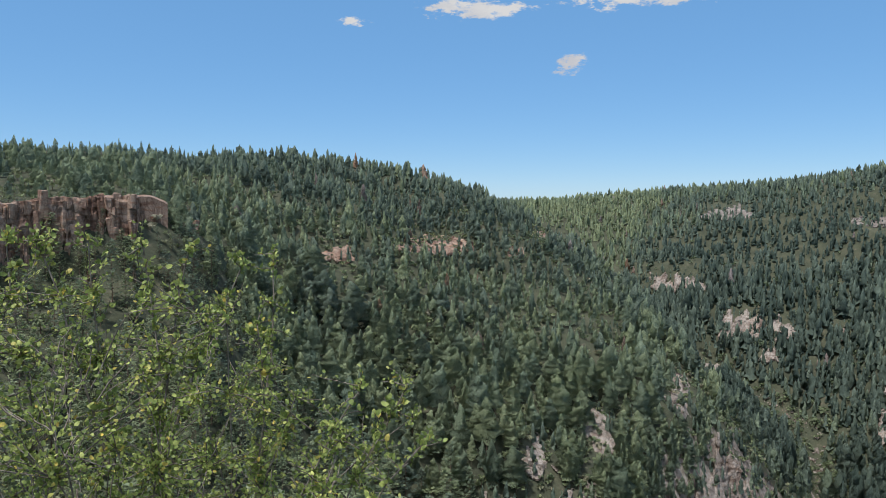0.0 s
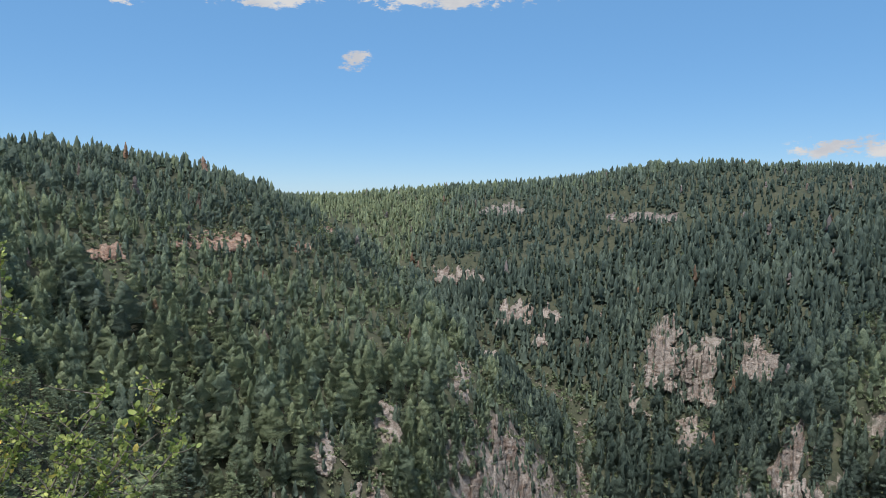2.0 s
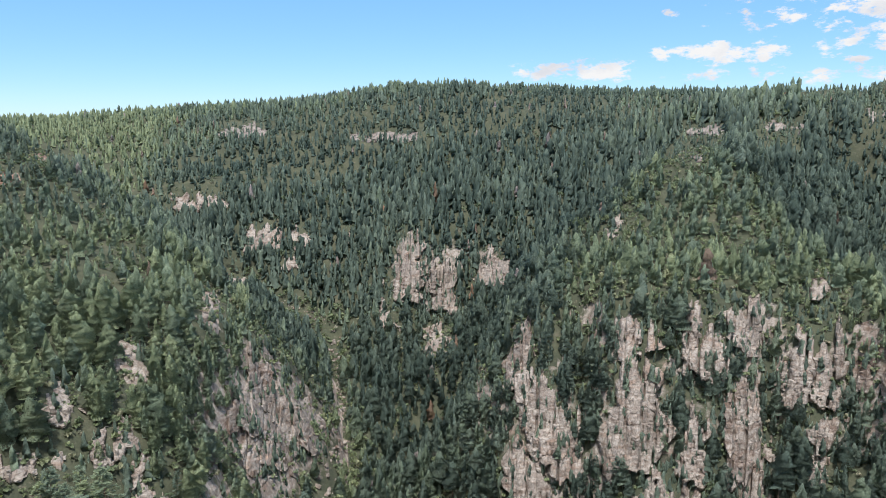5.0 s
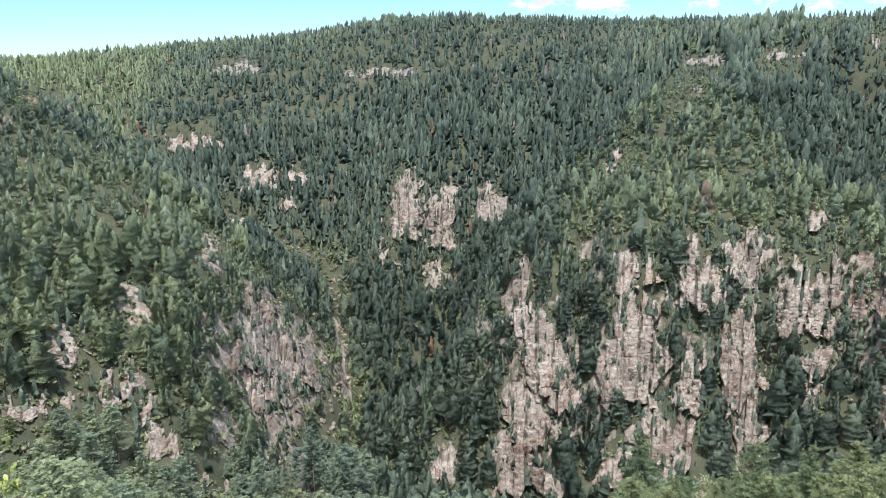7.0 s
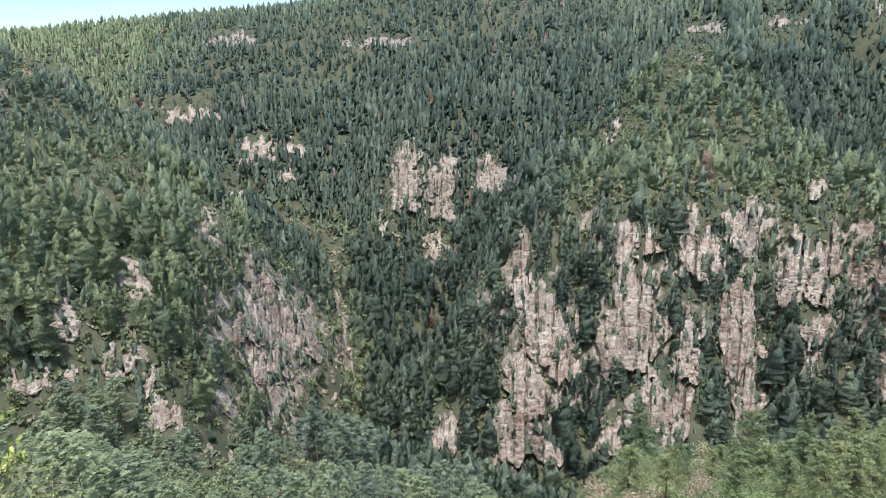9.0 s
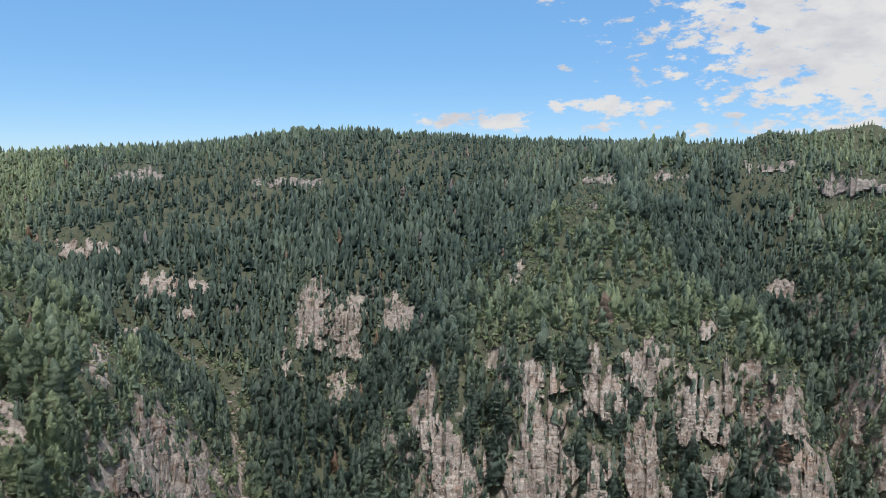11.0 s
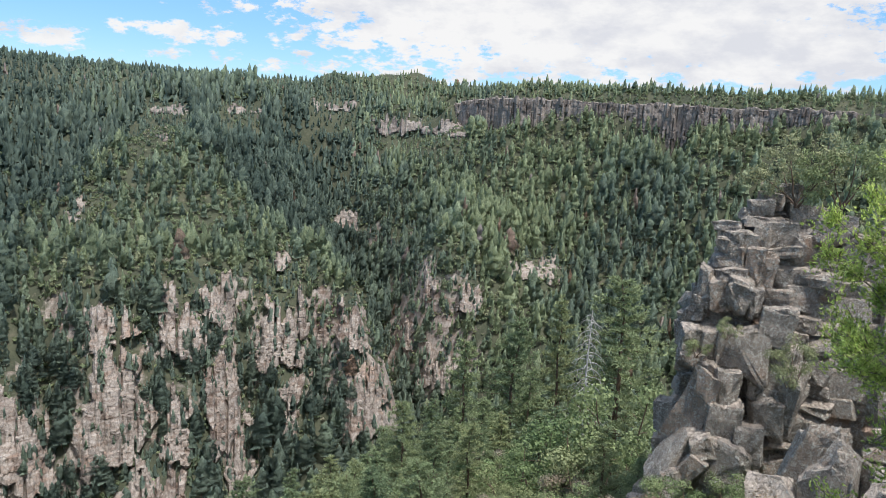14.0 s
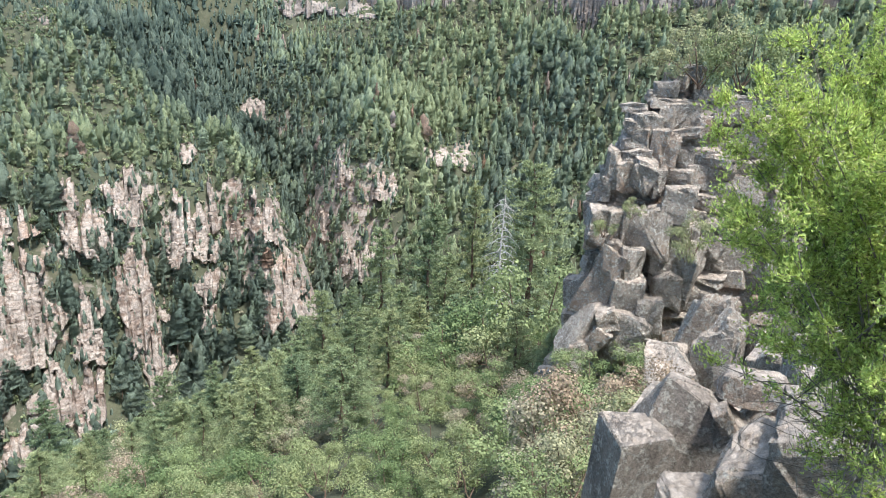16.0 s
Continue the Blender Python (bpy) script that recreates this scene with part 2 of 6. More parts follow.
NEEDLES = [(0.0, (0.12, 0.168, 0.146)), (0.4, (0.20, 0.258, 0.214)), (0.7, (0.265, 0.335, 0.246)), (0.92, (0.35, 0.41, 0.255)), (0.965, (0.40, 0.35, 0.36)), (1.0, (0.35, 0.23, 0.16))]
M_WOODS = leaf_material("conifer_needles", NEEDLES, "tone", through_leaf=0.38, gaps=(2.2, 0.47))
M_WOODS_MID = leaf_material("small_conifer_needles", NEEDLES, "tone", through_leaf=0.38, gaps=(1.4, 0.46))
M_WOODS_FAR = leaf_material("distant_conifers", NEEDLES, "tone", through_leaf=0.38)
M_BROAD = leaf_material("oak_leaves", [(0.0, (0.15, 0.195, 0.125)), (0.5, (0.22, 0.27, 0.16)), (0.85, (0.285, 0.33, 0.19)), (1.0, (0.36, 0.33, 0.26))], "tone")
M_PINE = leaf_material("pine_needles", [(0, (0.185, 0.25, 0.15)), (0.5, (0.275, 0.335, 0.19)), (1, (0.345, 0.38, 0.21))], "object")
M_OAK = leaf_material("scrub_leaves", [(0, (0.145, 0.21, 0.10)), (0.3, (0.22, 0.285, 0.14)), (0.6, (0.28, 0.325, 0.17)), (0.85, (0.32, 0.335, 0.20)), (0.95, (0.36, 0.325, 0.26)), (1, (0.38, 0.30, 0.23))], "object")
M_SHRUB = leaf_material("small_shrub_leaves", [(0, (0.21, 0.28, 0.085)), (0.55, (0.35, 0.43, 0.13)), (0.93, (0.49, 0.53, 0.18)), (1.0, (0.60, 0.46, 0.11))], "leaf", 0.5, 0.3, 0.33)
M_JUNI = leaf_material("bright_juniper_sprays", [(0, (0.36, 0.46, 0.14)), (0.5, (0.52, 0.63, 0.20)), (0.9, (0.62, 0.71, 0.27)), (1.0, (0.60, 0.56, 0.30))], "leaf", 0.7, 0.15, 0.5)


def bark_material(name, stops, scale):
    m, n, links, b = material(name, 0.9)
    pos = n.new("ShaderNodeNewGeometry").outputs["Position"]
    f = noise_tex(n, links, stretched(n, links, pos, (1, 1, 0.25)), scale, 5, 0.7)
    links.new(ramp(n, links, f, stops), b.inputs["Base Color"])
    bump(n, links, b, f, 0.8, 0.02)
    return m


M_BARK = bark_material("brown_bark", [(0.35, (0.09, 0.06, 0.045)), (0.65, (0.22, 0.16, 0.12))], 6)
M_TWIG = bark_material("grey_twig_bark", [(0.35, (0.10, 0.08, 0.065)), (0.65, (0.36, 0.32, 0.27))], 30)
M_DEAD = bark_material("bleached_dead_wood", [(0.35, (0.36, 0.35, 0.34)), (0.65, (0.58, 0.565, 0.545))], 5)


def ground_material():
    m, n, links, b = material("canyon_ground", 0.95)
    geo = n.new("ShaderNodeNewGeometry")
    pos = geo.outputs["Position"]
    soil = ramp(n, links, noise_tex(n, links, pos, 0.06, 6, 0.65), [(0.3, (0.050, 0.058, 0.042)), (0.5, (0.075, 0.085, 0.055)), (0.64, (0.10, 0.105, 0.07)), (0.78, (0.17, 0.145, 0.115))])
    litter = ramp(n, links, noise_tex(n, links, pos, 0.33, 5, 0.75), [(0.58, (0, 0, 0)), (0.74, (0.8, 0.8, 0.8))])
    soil = mix(n, links, litter, soil, (0.235, 0.195, 0.155))
    soil = mix(n, links, 0.6, soil, ramp(n, links, noise_tex(n, links, pos, 1.1, 6, 0.7), [(0.3, (0.5, 0.5, 0.5)), (0.7, (1.4, 1.35, 1.3))]), "MULTIPLY")
    sand, beds, fine = rock_nodes(n, links, pos, SAND_STOPS, 0.03, (0.48, 0.46, 0.455), 0.9, 0.45)
    xyz, nrm = n.new("ShaderNodeSeparateXYZ"), n.new("ShaderNodeSeparateXYZ")
    links.new(pos, xyz.inputs[0])
    links.new(geo.outputs["True Normal"], nrm.inputs[0])
    level = n.new("ShaderNodeMapRange")
    level.inputs["From Min"].default_value, level.inputs["From Max"].default_value = -95, -80
    links.new(xyz.outputs[2], level.inputs["Value"])
    rock = sand
    steep = n.new("ShaderNodeMath")
    steep.operation = "MULTIPLY_ADD"
    links.new(noise_tex(n, links, pos, 0.12, 4, 0.6), steep.inputs[0])
    steep.inputs[1].default_value = 0.5
    links.new(nrm.outputs[2], steep.inputs[2])
    bare = n.new("ShaderNodeMapRange")
    bare.inputs["From Min"].default_value, bare.inputs["From Max"].default_value = 0.80, 0.70
    links.new(steep.outputs[0], bare.inputs["Value"])
    low = n.new("ShaderNodeMath")
    low.operation = "SUBTRACT"
    low.use_clamp = True
    links.new(bare.outputs[0], low.inputs[0])
    links.new(level.outputs[0], low.inputs[1])
    links.new(mix(n, links, low.outputs[0], soil, rock), b.inputs["Base Color"])
    bump(n, links, b, fine, 0.8, 0.4)
    return m


M_GROUND = ground_material()


# ---- the lie of the land ----
# Radial sections of the amphitheatre by compass bearing from the lookout (metres out, metres above the eye):
# ledge, near slope, low slope, left outcrop foot and top, left cap-rock foot and top, left crest, creek,
# sandstone foot and top, cap-rock foot and top, skyline, far plateau.
SECTIONS = {}


def section(az, *nodes):
    SECTIONS[az] = nodes


FAR = (3000, 30)
section(-110, (5, -1.6), (40, -2), (90, -1), (130, 0), (150, 1), (200, 2), (206, 3), (480, 10), (650, 14), (700, 15), (720, 15), (800, 16), (810, 17), (1000, 25), FAR)
section(-48, (5, -2.2), (40, -12), (90, -24), (130, -22), (150, -20), (190, -14), (197, 4), (470, 34), (650, 30), (700, 30), (720, 30), (800, 30), (810, 30), (1000, 30), FAR)
section(-30, (2.6, -2.2), (40, -22), (110, -60), (150, -52), (170, -44), (238, -21), (245, 4.7), (560, 36), (700, 30), (760, 28), (780, 28), (860, 30), (870, 30), (1100, 32), FAR)
section(-20.5, (2.6, -2.2), (42, -28), (150, -78), (175, -66), (190, -56), (256, -17), (263, 2), (600, 37), (740, 30), (800, 26), (820, 26), (900, 28), (910, 28), (1150, 30), FAR)
section(-19, (2.6, -2.2), (42, -28), (152, -79), (178, -66), (194, -56), (262, -17), (280, -5), (604, 40), (740, 30), (800, 26), (820, 26), (900, 28), (910, 28), (1150, 30), FAR)
section(-10, (2.6, -2.2), (45, -32), (190, -98), (230, -87), (260, -76), (410, -27), (418, -19), (680, 48), (820, 25), (880, 15), (900, 15), (980, 18), (990, 18), (1200, 25), FAR)
section(0, (2.6, -2.2), (45, -34), (215, -114), (250, -103), (280, -88), (475, -28), (484, -17), (720, 33), (880, -5), (950, -10), (965, -8), (1050, 0), (1060, 2), (1280, 15), FAR)
section(6, (2.6, -2.2), (45, -35), (225, -125), (258, -110), (276, -91), (535, -28), (546, -17), (700, -6), (900, -62), (1000, -45), (1010, -38), (1100, -20), (1110, -16), (1350, 12), FAR)
section(11, (2.6, -2.2), (45, -35), (225, -137), (252, -122), (274, -99), (500, -56), (510, -48), (640, -34), (820, -95), (960, -75), (975, -60), (1120, -22), (1130, -14), (1350, 19), FAR)
section(15, (2.6, -2.2), (45, -35), (228, -142), (255, -130), (277, -104), (450, -78), (460, -72), (560, -58), (760, -120), (888, -91), (896, -69), (1080, -14), (1090, -3), (1350, 28), FAR)
section(18, (2.6, -2.2), (45, -35), (232, -150), (270, -138), (295, -116), (400, -99), (410, -95), (470, -91), (720, -142), (850, -93), (858, -70), (1050, -14), (1060, 6), (1300, 31), FAR)
section(21, (2.6, -2.2), (45, -35), (255, -168), (366, -167), (390, -106), (408, -104), (420, -105), (440, -108), (700, -155), (762, -127), (770, -102), (1020, -13), (1030, 4), (1250, 34), FAR)
section(25, (2.6, -2.2), (45, -35), (335, -200), (374, -180), (390, -142), (400, -140), (410, -140), (428, -143), (600, -192), (700, -145), (715, -112), (980, -10), (990, 0), (1200, 43), FAR)
section(26.8, (2.6, -2.2), (45, -35), (325, -202), (378, -194), (392, -166), (402, -164), (412, -166), (430, -170), (620, -193), (705, -148), (722, -116), (970, -10), (980, -2), (1180, 44), FAR)
section(28, (2.6, -2.2), (45, -35), (315, -203), (390, -202), (440, -201), (490, -200), (540, -198), (600, -196), (665, -193), (720, -152), (740, -122), (950, -10), (960, -4), (1150, 46), FAR)
section(33, (2.6, -2.2), (45, -34), (305, -205), (350, -204), (385, -202), (415, -198), (445, -192), (480, -181), (520, -166), (550, -142), (570, -82), (840, -10), (850, -4), (1050, 48), FAR)
section(41, (2.6, -2.2), (42, -32), (290, -207), (310, -205), (335, -198), (360, -184), (400, -170), (440, -160), (500, -150), (532, -135), (548, -96), (800, -2), (810, 3), (980, 44), FAR)
section(44, (2.6, -2.2), (27, -22), (240, -180), (275, -205), (290, -206), (300, -205), (308, -203), (314, -199), (320, -192), (332, -174), (388, -106), (760, -12), (770, -6), (950, 41), FAR)
section(47, (2.6, -2.2), (27, -22), (180, -130), (230, -178), (265, -204), (290, -206), (320, -204), (350, -196), (380, -180), (405, -166), (440, -136), (720, -32), (730, -24), (920, 38), FAR)
section(51, (2.6, -2.2), (27, -22), (120, -76), (170, -122), (215, -168), (250, -201), (275, -206), (295, -201), (308, -190), (318, -178), (366, -100), (600, -27), (608, -16), (900, 34), FAR)
section(55, (2.6, -2.2), (27, -22), (90, -56.5), (135, -87), (180, -125), (220, -170), (255, -203), (285, -206), (308, -195), (326, -172), (384, -88), (610, -20), (618, -5), (880, 32), FAR)
section(60, (2.6, -2.2), (25, -20.5), (80, -48), (120, -74), (165, -110), (205, -155), (240, -192), (270, -206), (295, -204), (322, -180), (395, -92), (640, -10), (648, 2), (850, 35), FAR)
section(64, (2.6, -2.2), (25, -20.5), (76, -46.5), (116, -70), (162, -106), (204, -152), (240, -190), (275, -206), (310, -203), (350, -178), (408, -96), (660, -9), (668, 6), (850, 36), FAR)
section(70, (2.6, -2.2), (25, -20.5), (75, -44), (112, -64), (160, -103), (204, -150), (242, -188), (280, -206), (312, -200), (335, -166), (380, -90), (690, -30), (700, -12), (850, 32), FAR)
section(73.5, (2.6, -2.2), (25, -20.5), (75, -41.5), (110, -60), (160, -102), (205, -150), (245, -188), (285, -206), (325, -202), (372, -175), (410, -150), (700, -5), (706, 12), (830, 31), FAR)
section(76, (2.6, -2.2), (25, -20.5), (75, -37), (108, -55), (160, -102), (206, -150), (248, -188), (290, -206), (340, -203), (405, -160), (430, -83), (690, -2), (696, 18), (820, 32), FAR)
section(82, (2.6, -2.2), (25, -20.5), (74, -35), (106, -54), (160, -102), (208, -150), (252, -188), (300, -206), (350, -200), (420, -142), (450, -104), (645, -2), (652, 26), (800, 34), FAR)
section(90, (2.6, -2.2), (25, -20.5), (70, -31), (105, -52), (160, -100), (208, -150), (254, -188), (305, -206), (350, -198), (420, -134), (450, -104), (622, 2), (629, 25), (780, 33), FAR)
section(96, (2.6, -2.2), (18, -13.0), (60, -27), (105, -50), (160, -100), (208, -150), (254, -188), (305, -206), (350, -196), (420, -130), (450, -100), (608, 3), (615, 24), (770, 32), FAR)
section(104, (2.6, -2.2), (11, -8.2), (45, -20), (105, -45), (160, -96), (208, -148), (254, -186), (305, -205), (350, -192), (420, -125), (450, -98), (590, 4), (597, 24), (750, 31), FAR)
section(116, (2.6, -2.2), (12, -7.4), (40, -12), (105, -40), (160, -90), (208, -140), (254, -180), (305, -200), (350, -185), (420, -120), (450, -96), (565, 4), (572, 23), (720, 30), FAR)
section(140, (5, -1.8), (20, -3), (40, -5), (105, -20), (160, -60), (208, -110), (254, -160), (305, -190), (350, -180), (420, -120), (450, -96), (560, 4), (567, 22), (720, 28), FAR)
section(175, (5, -1.6), (40, -2), (90, -1), (130, 0), (150, 1), (200, 2), (206, 3), (480, 10), (650, 14), (700, 15), (720, 15), (800, 16), (810, 17), (1000, 25), FAR)
section(250, *SECTIONS[175])

AZ = np.array(sorted(SECTIONS))
NODES = np.array([SECTIONS[a] for a in sorted(SECTIONS)], float)


def smooth_columns(az):
    """Sections between the given bearings, eased so that slopes meet without kinks."""
    az = np.asarray(az, float)
    i = np.clip(np.searchsorted(AZ, az, side="right") - 1, 0, len(AZ) - 2)
    s = np.clip((az - AZ[i]) / (AZ[i + 1] - AZ[i]), 0, 1)
    s = 0.5 * s + 0.5 * s * s * (3 - 2 * s)
    return NODES[i] * (1 - s)[:, None, None] + NODES[i + 1] * s[:, None, None]


def hash2(ix, iy, seed):
    h = (ix.astype(np.int64) * 374761393 + iy.astype(np.int64) * 668265263 + seed * 974634211) & 0x7FFFFFFF
    h = ((h ^ (h >> 13)) * 1274126177) & 0x7FFFFFFF
    return ((h ^ (h >> 16)) & 0xFFFF) / 65535.0


def vnoise(x, y, seed):
    ix, iy = np.floor(x), np.floor(y)
    fx, fy = x - ix, y - iy
    fx, fy = fx * fx * (3 - 2 * fx), fy * fy * (3 - 2 * fy)
    a, b = hash2(ix, iy, seed), hash2(ix + 1, iy, seed)
    c, d = hash2(ix, iy + 1, seed), hash2(ix + 1, iy + 1, seed)
    return (a * (1 - fx) + b * fx) * (1 - fy) + (c * (1 - fx) + d * fx) * fy - 0.5


def fbm(x, y, scale, octaves, seed):
    out, amp = 0.0, 1.0
    for o in range(octaves):
        out = out + amp * vnoise(x / scale + 17.3 * o, y / scale - 9.1 * o, seed + o)
        scale, amp = scale / 2.03, amp * 0.5
    return out


RINGS = np.concatenate([np.geomspace(1.2, 110, 90, endpoint=False), np.geomspace(110, 1000, 230, endpoint=False), np.geomspace(1000, 4800, 36)])
BEARINGS = np.concatenate([np.arange(-110, -44, 3.0), np.arange(-44, 120, 0.4), np.arange(120, 250, 3.0)])


def heights(az, r):
    """Height of the land at bearings az and distances r (arrays of one shape)."""
    x, y = r * np.sin(np.radians(az)), r * np.cos(np.radians(az))
    w = np.clip((r - 60) / 150, 0, 1)
    az2 = az + w * 2.2 * fbm(x, y, 60, 4, 3)
    r2 = r * (1 + w * 0.055 * fbm(x, y, 45, 4, 11))
    shape = r.shape
    az2, r2 = np.clip(az2, AZ[0], AZ[-1]).ravel(), r2.ravel()
    z = np.empty(len(r2))
    for lo in range(0, len(r2), 60000):
        cols = smooth_columns(az2[lo:lo + 60000])
        d, h, q = cols[:, :, 0], cols[:, :, 1], r2[lo:lo + 60000]
        k = np.clip((d < q[:, None]).sum(1) - 1, 0, d.shape[1] - 2)
        rows = np.arange(len(q))
        s = np.clip((q - d[rows, k]) / (d[rows, k + 1] - d[rows, k]), 0, 1)
        zz = h[rows, k] * (1 - s) + h[rows, k + 1] * s
        inside = q < d[:, 0]
        zz[inside] = -1.62 + (h[:, 0] + 1.62)[inside] * np.clip((q[inside] - 1.4) / (d[:, 0][inside] - 1.4), 0, 1)
        z[lo:lo + 60000] = zz
    z = z.reshape(shape)
    rough = np.clip(r / 400, 0.03, 1.0)
    return z + rough * 8 * fbm(x, y, 60, 2, 21)


# The far side of the canyon: (bearing, metres out, metres above the eye) along its ridges, ravines, brows and feet.
FAR_SIDE = []


def lie(*pts, along=True):
    for p, q in zip(pts, pts[1:]):
        for k in range(3 if along else 1):
            FAR_SIDE.append([a + (b - a) * k / 3 for a, b in zip(p, q)])
    FAR_SIDE.append(list(pts[-1]))


# skyline above the far wall
lie((7.0, 1400, 9), (13.9, 1350, 26), (22.1, 1300, 35), (26.8, 1150, 39), (31.2, 1050, 44), (36.9, 1000, 41), (42.0, 960, 35), (46.7, 930, 28), (50.5, 915, 27), (56.0, 860, 28), (60.0, 855, 31), (63.9, 850, 34), (70.0, 850, 36), (74.0, 840, 34))
# upper far wall
lie((11.2, 1180, -12), (21.8, 1060, -3), (21.6, 950, -49), (27.1, 980, -11), (28.6, 850, -61), (33.1, 900, -12), (33.9, 790, -59), (40.0, 850, -8), (40.0, 770, -59), (46.0, 800, -16), (46.0, 730, -52), (51.7, 770, -12), along=False)
# side valley by the pale cliff
lie((17.6, 868, -68), (17.4, 850, -89), (14.3, 900, -70), (22.0, 775, -97), (21.9, 755, -118), (25.8, 755, -110), (25.2, 725, -131), (26.8, 700, -158), along=False)
# western spur, top and foot of its rocks
lie((30.1, 735, -110), (33.9, 690, -93), (36.8, 675, -105), (40.1, 670, -107), (32.1, 640, -159), (35.3, 630, -168), (39.0, 640, -150), (29.6, 590, -195), (34.2, 540, -190), along=False)
# gully behind the nose
lie((49.8, 660, -56), (47.8, 620, -79), (43.9, 580, -107), (40.8, 545, -143), (38.0, 505, -175), (34.1, 435, -197), (31.5, 385, -206))
# left shoulder of the nose
lie((54.0, 612, -28), (51.0, 580, -46), (48.2, 545, -63), (44.6, 500, -82), (41.9, 455, -105), (43.1, 402, -105))
# face of the nose
lie((54.6, 605, -25), (52.1, 525, -62), (55.1, 520, -61), (53.1, 450, -87), (57.9, 460, -85), (48.4, 470, -86), along=False)
# right shoulder of the nose
lie((57.9, 600, -26), (61.5, 548, -56), (65.0, 495, -82), (69.9, 425, -101), (72.8, 392, -125))
# brow of the sandstone
lie((45.7, 380, -109), (49.3, 383, -103), (55.4, 395, -88), (59.1, 398, -89), (64.2, 412, -95), (69.0, 408, -95))
# foot of the sandstone
lie((41.7, 350, -169), (44.2, 318, -201), (46.3, 332, -165), (51.6, 334, -170), (57.8, 330, -173), (62.2, 345, -165), (66.2, 365, -158), (71.8, 362, -162))
# ravine east of the nose
lie((65.8, 700, -15), (67.9, 655, -55), (70.0, 575, -102), (72.0, 500, -133), (74.1, 440, -154), (74.9, 385, -168))
# eastern ridge
lie((76.9, 690, -7), (78.0, 620, -42), (76.8, 555, -74), (75.4, 490, -87), (80.3, 575, -63), (75.1, 468, -106), (76.5, 418, -160), (79.7, 485, -94), (81.4, 440, -125), (85.5, 505, -94), (88.9, 480, -114), along=False)
# foot and brow of the rim cliff, level plateau behind it
for b in range(74, 110, 3):
    (rf, hf), (rt, ht) = smooth_columns([b])[0, 11:13]
    lie((b, rf - 22, hf - 13), (b, rf - 6, hf - 2), (b, rt + 6, ht), (b, rt + 70, ht + 1), (b, 850, ht + 3), (b, 1100, ht + 3), along=False)
# bowl under the rim
lie((84.0, 598, -31), (89.9, 605, -19), (86.1, 559, -65), (94.1, 598, -29), (92.7, 524, -82), (96.7, 530, -75), (101.8, 565, -27), (102.4, 520, -69), (91.0, 482, -112), along=False)
for b in (-2, 4, 6):
    lie(*[(b, r, h) for r, h in smooth_columns([b])[0, 8:]], along=False)
for b in (104, 110, 118):
    lie(*[(b, r, h) for r, h in smooth_columns([b])[0, 8:11]], along=False)
for b in range(10, 120, 9):
    lie((b, 1800, 20), (b, 3000, 20), (b, 5000, 20), along=False)


def far_bank(az):
    """Where the far side begins: the creek at the foot of the far wall."""
    az = np.asarray(az, float)
    return np.where(az < 26.8, smooth_columns(az)[:, 8, 0], np.interp(az, (26.8, 28.5, 36, 46, 58, 72, 90, 112), (620, 300, 296, 285, 272, 283, 300, 300)))


for b in np.arange(9, 26, 3.5):
    r, h = smooth_columns([b])[0, 8]
    lie((b, r, h), along=False)
for b in np.arange(30, 104, 3.5):
    lie((b, float(far_bank([b])[0]), -206), along=False)
lie((28.3, 350, -204), (28.3, 450, -201), (28.2, 560, -197), (28, 640, -193), along=False)


def stretch(az, r):
    """Bearing and distance as a plan in which near and far forms have one scale."""
    return np.stack([np.radians(az), np.log(r)], -1)


def far_side():
    """A surface through the lines above, as stiff as scree between them."""
    pts = np.array(FAR_SIDE, float)
    c = stretch(pts[:, 0], pts[:, 1])
    n = len(c)
    bend = lambda d2: d2 ** 0.7
    m = np.zeros((n + 3, n + 3))
    m[:n, :n] = bend(((c[:, None] - c[None]) ** 2).sum(-1)) + np.eye(n) * 1e-3
    m[:n, n:] = np.concatenate([np.ones((n, 1)), c], 1)
    m[n:, :n] = m[:n, n:].T
    w = np.linalg.solve(m, np.concatenate([pts[:, 2], np.zeros(3)]))

    def height(az, r):
        q = stretch(az, r).reshape(-1, 2)
        z = np.empty(len(q))
        for lo in range(0, len(q), 20000):
            p = q[lo:lo + 20000]
            z[lo:lo + 20000] = bend((p[:, None, 0] - c[None, :, 0]) ** 2 + (p[:, None, 1] - c[None, :, 1]) ** 2) @ w[:n] + w[n] + p @ w[n + 1:]
        return z.reshape(az.shape)
    return height


GA, GR = np.meshgrid(BEARINGS, RINGS, indexing="ij")
GZ = heights(GA, GR)
GX0, GY0 = GR * np.sin(np.radians(GA)), GR * np.cos(np.radians(GA))


def ease(a, k, axis):
    """Running mean over 2k + 1 cells."""
    pad = [(k, k) if i == axis else (0, 0) for i in range(2)]
    c = np.cumsum(np.pad(a, pad, mode="edge"), axis=axis)
    c = np.concatenate([np.zeros_like(np.take(c, [0], axis=axis)), c], axis=axis)
    n = a.shape[axis]
    hi, lo = np.take(c, range(2 * k + 1, 2 * k + 1 + n), axis=axis), np.take(c, range(n), axis=axis)
    return (hi - lo) / (2 * k + 1)


# weathering softens the steps of the near side; the far side joins it along the creek
fine_relief = np.clip(GR / 400, 0.03, 1.0) * (5 * fbm(GX0, GY0, 24, 3, 21) - 4 * np.abs(fbm(GX0, GY0, 38, 3, 31)))
GZ = ease(ease(ease(ease(GZ, 6, 0), 5, 0), 2, 1), 1, 1)
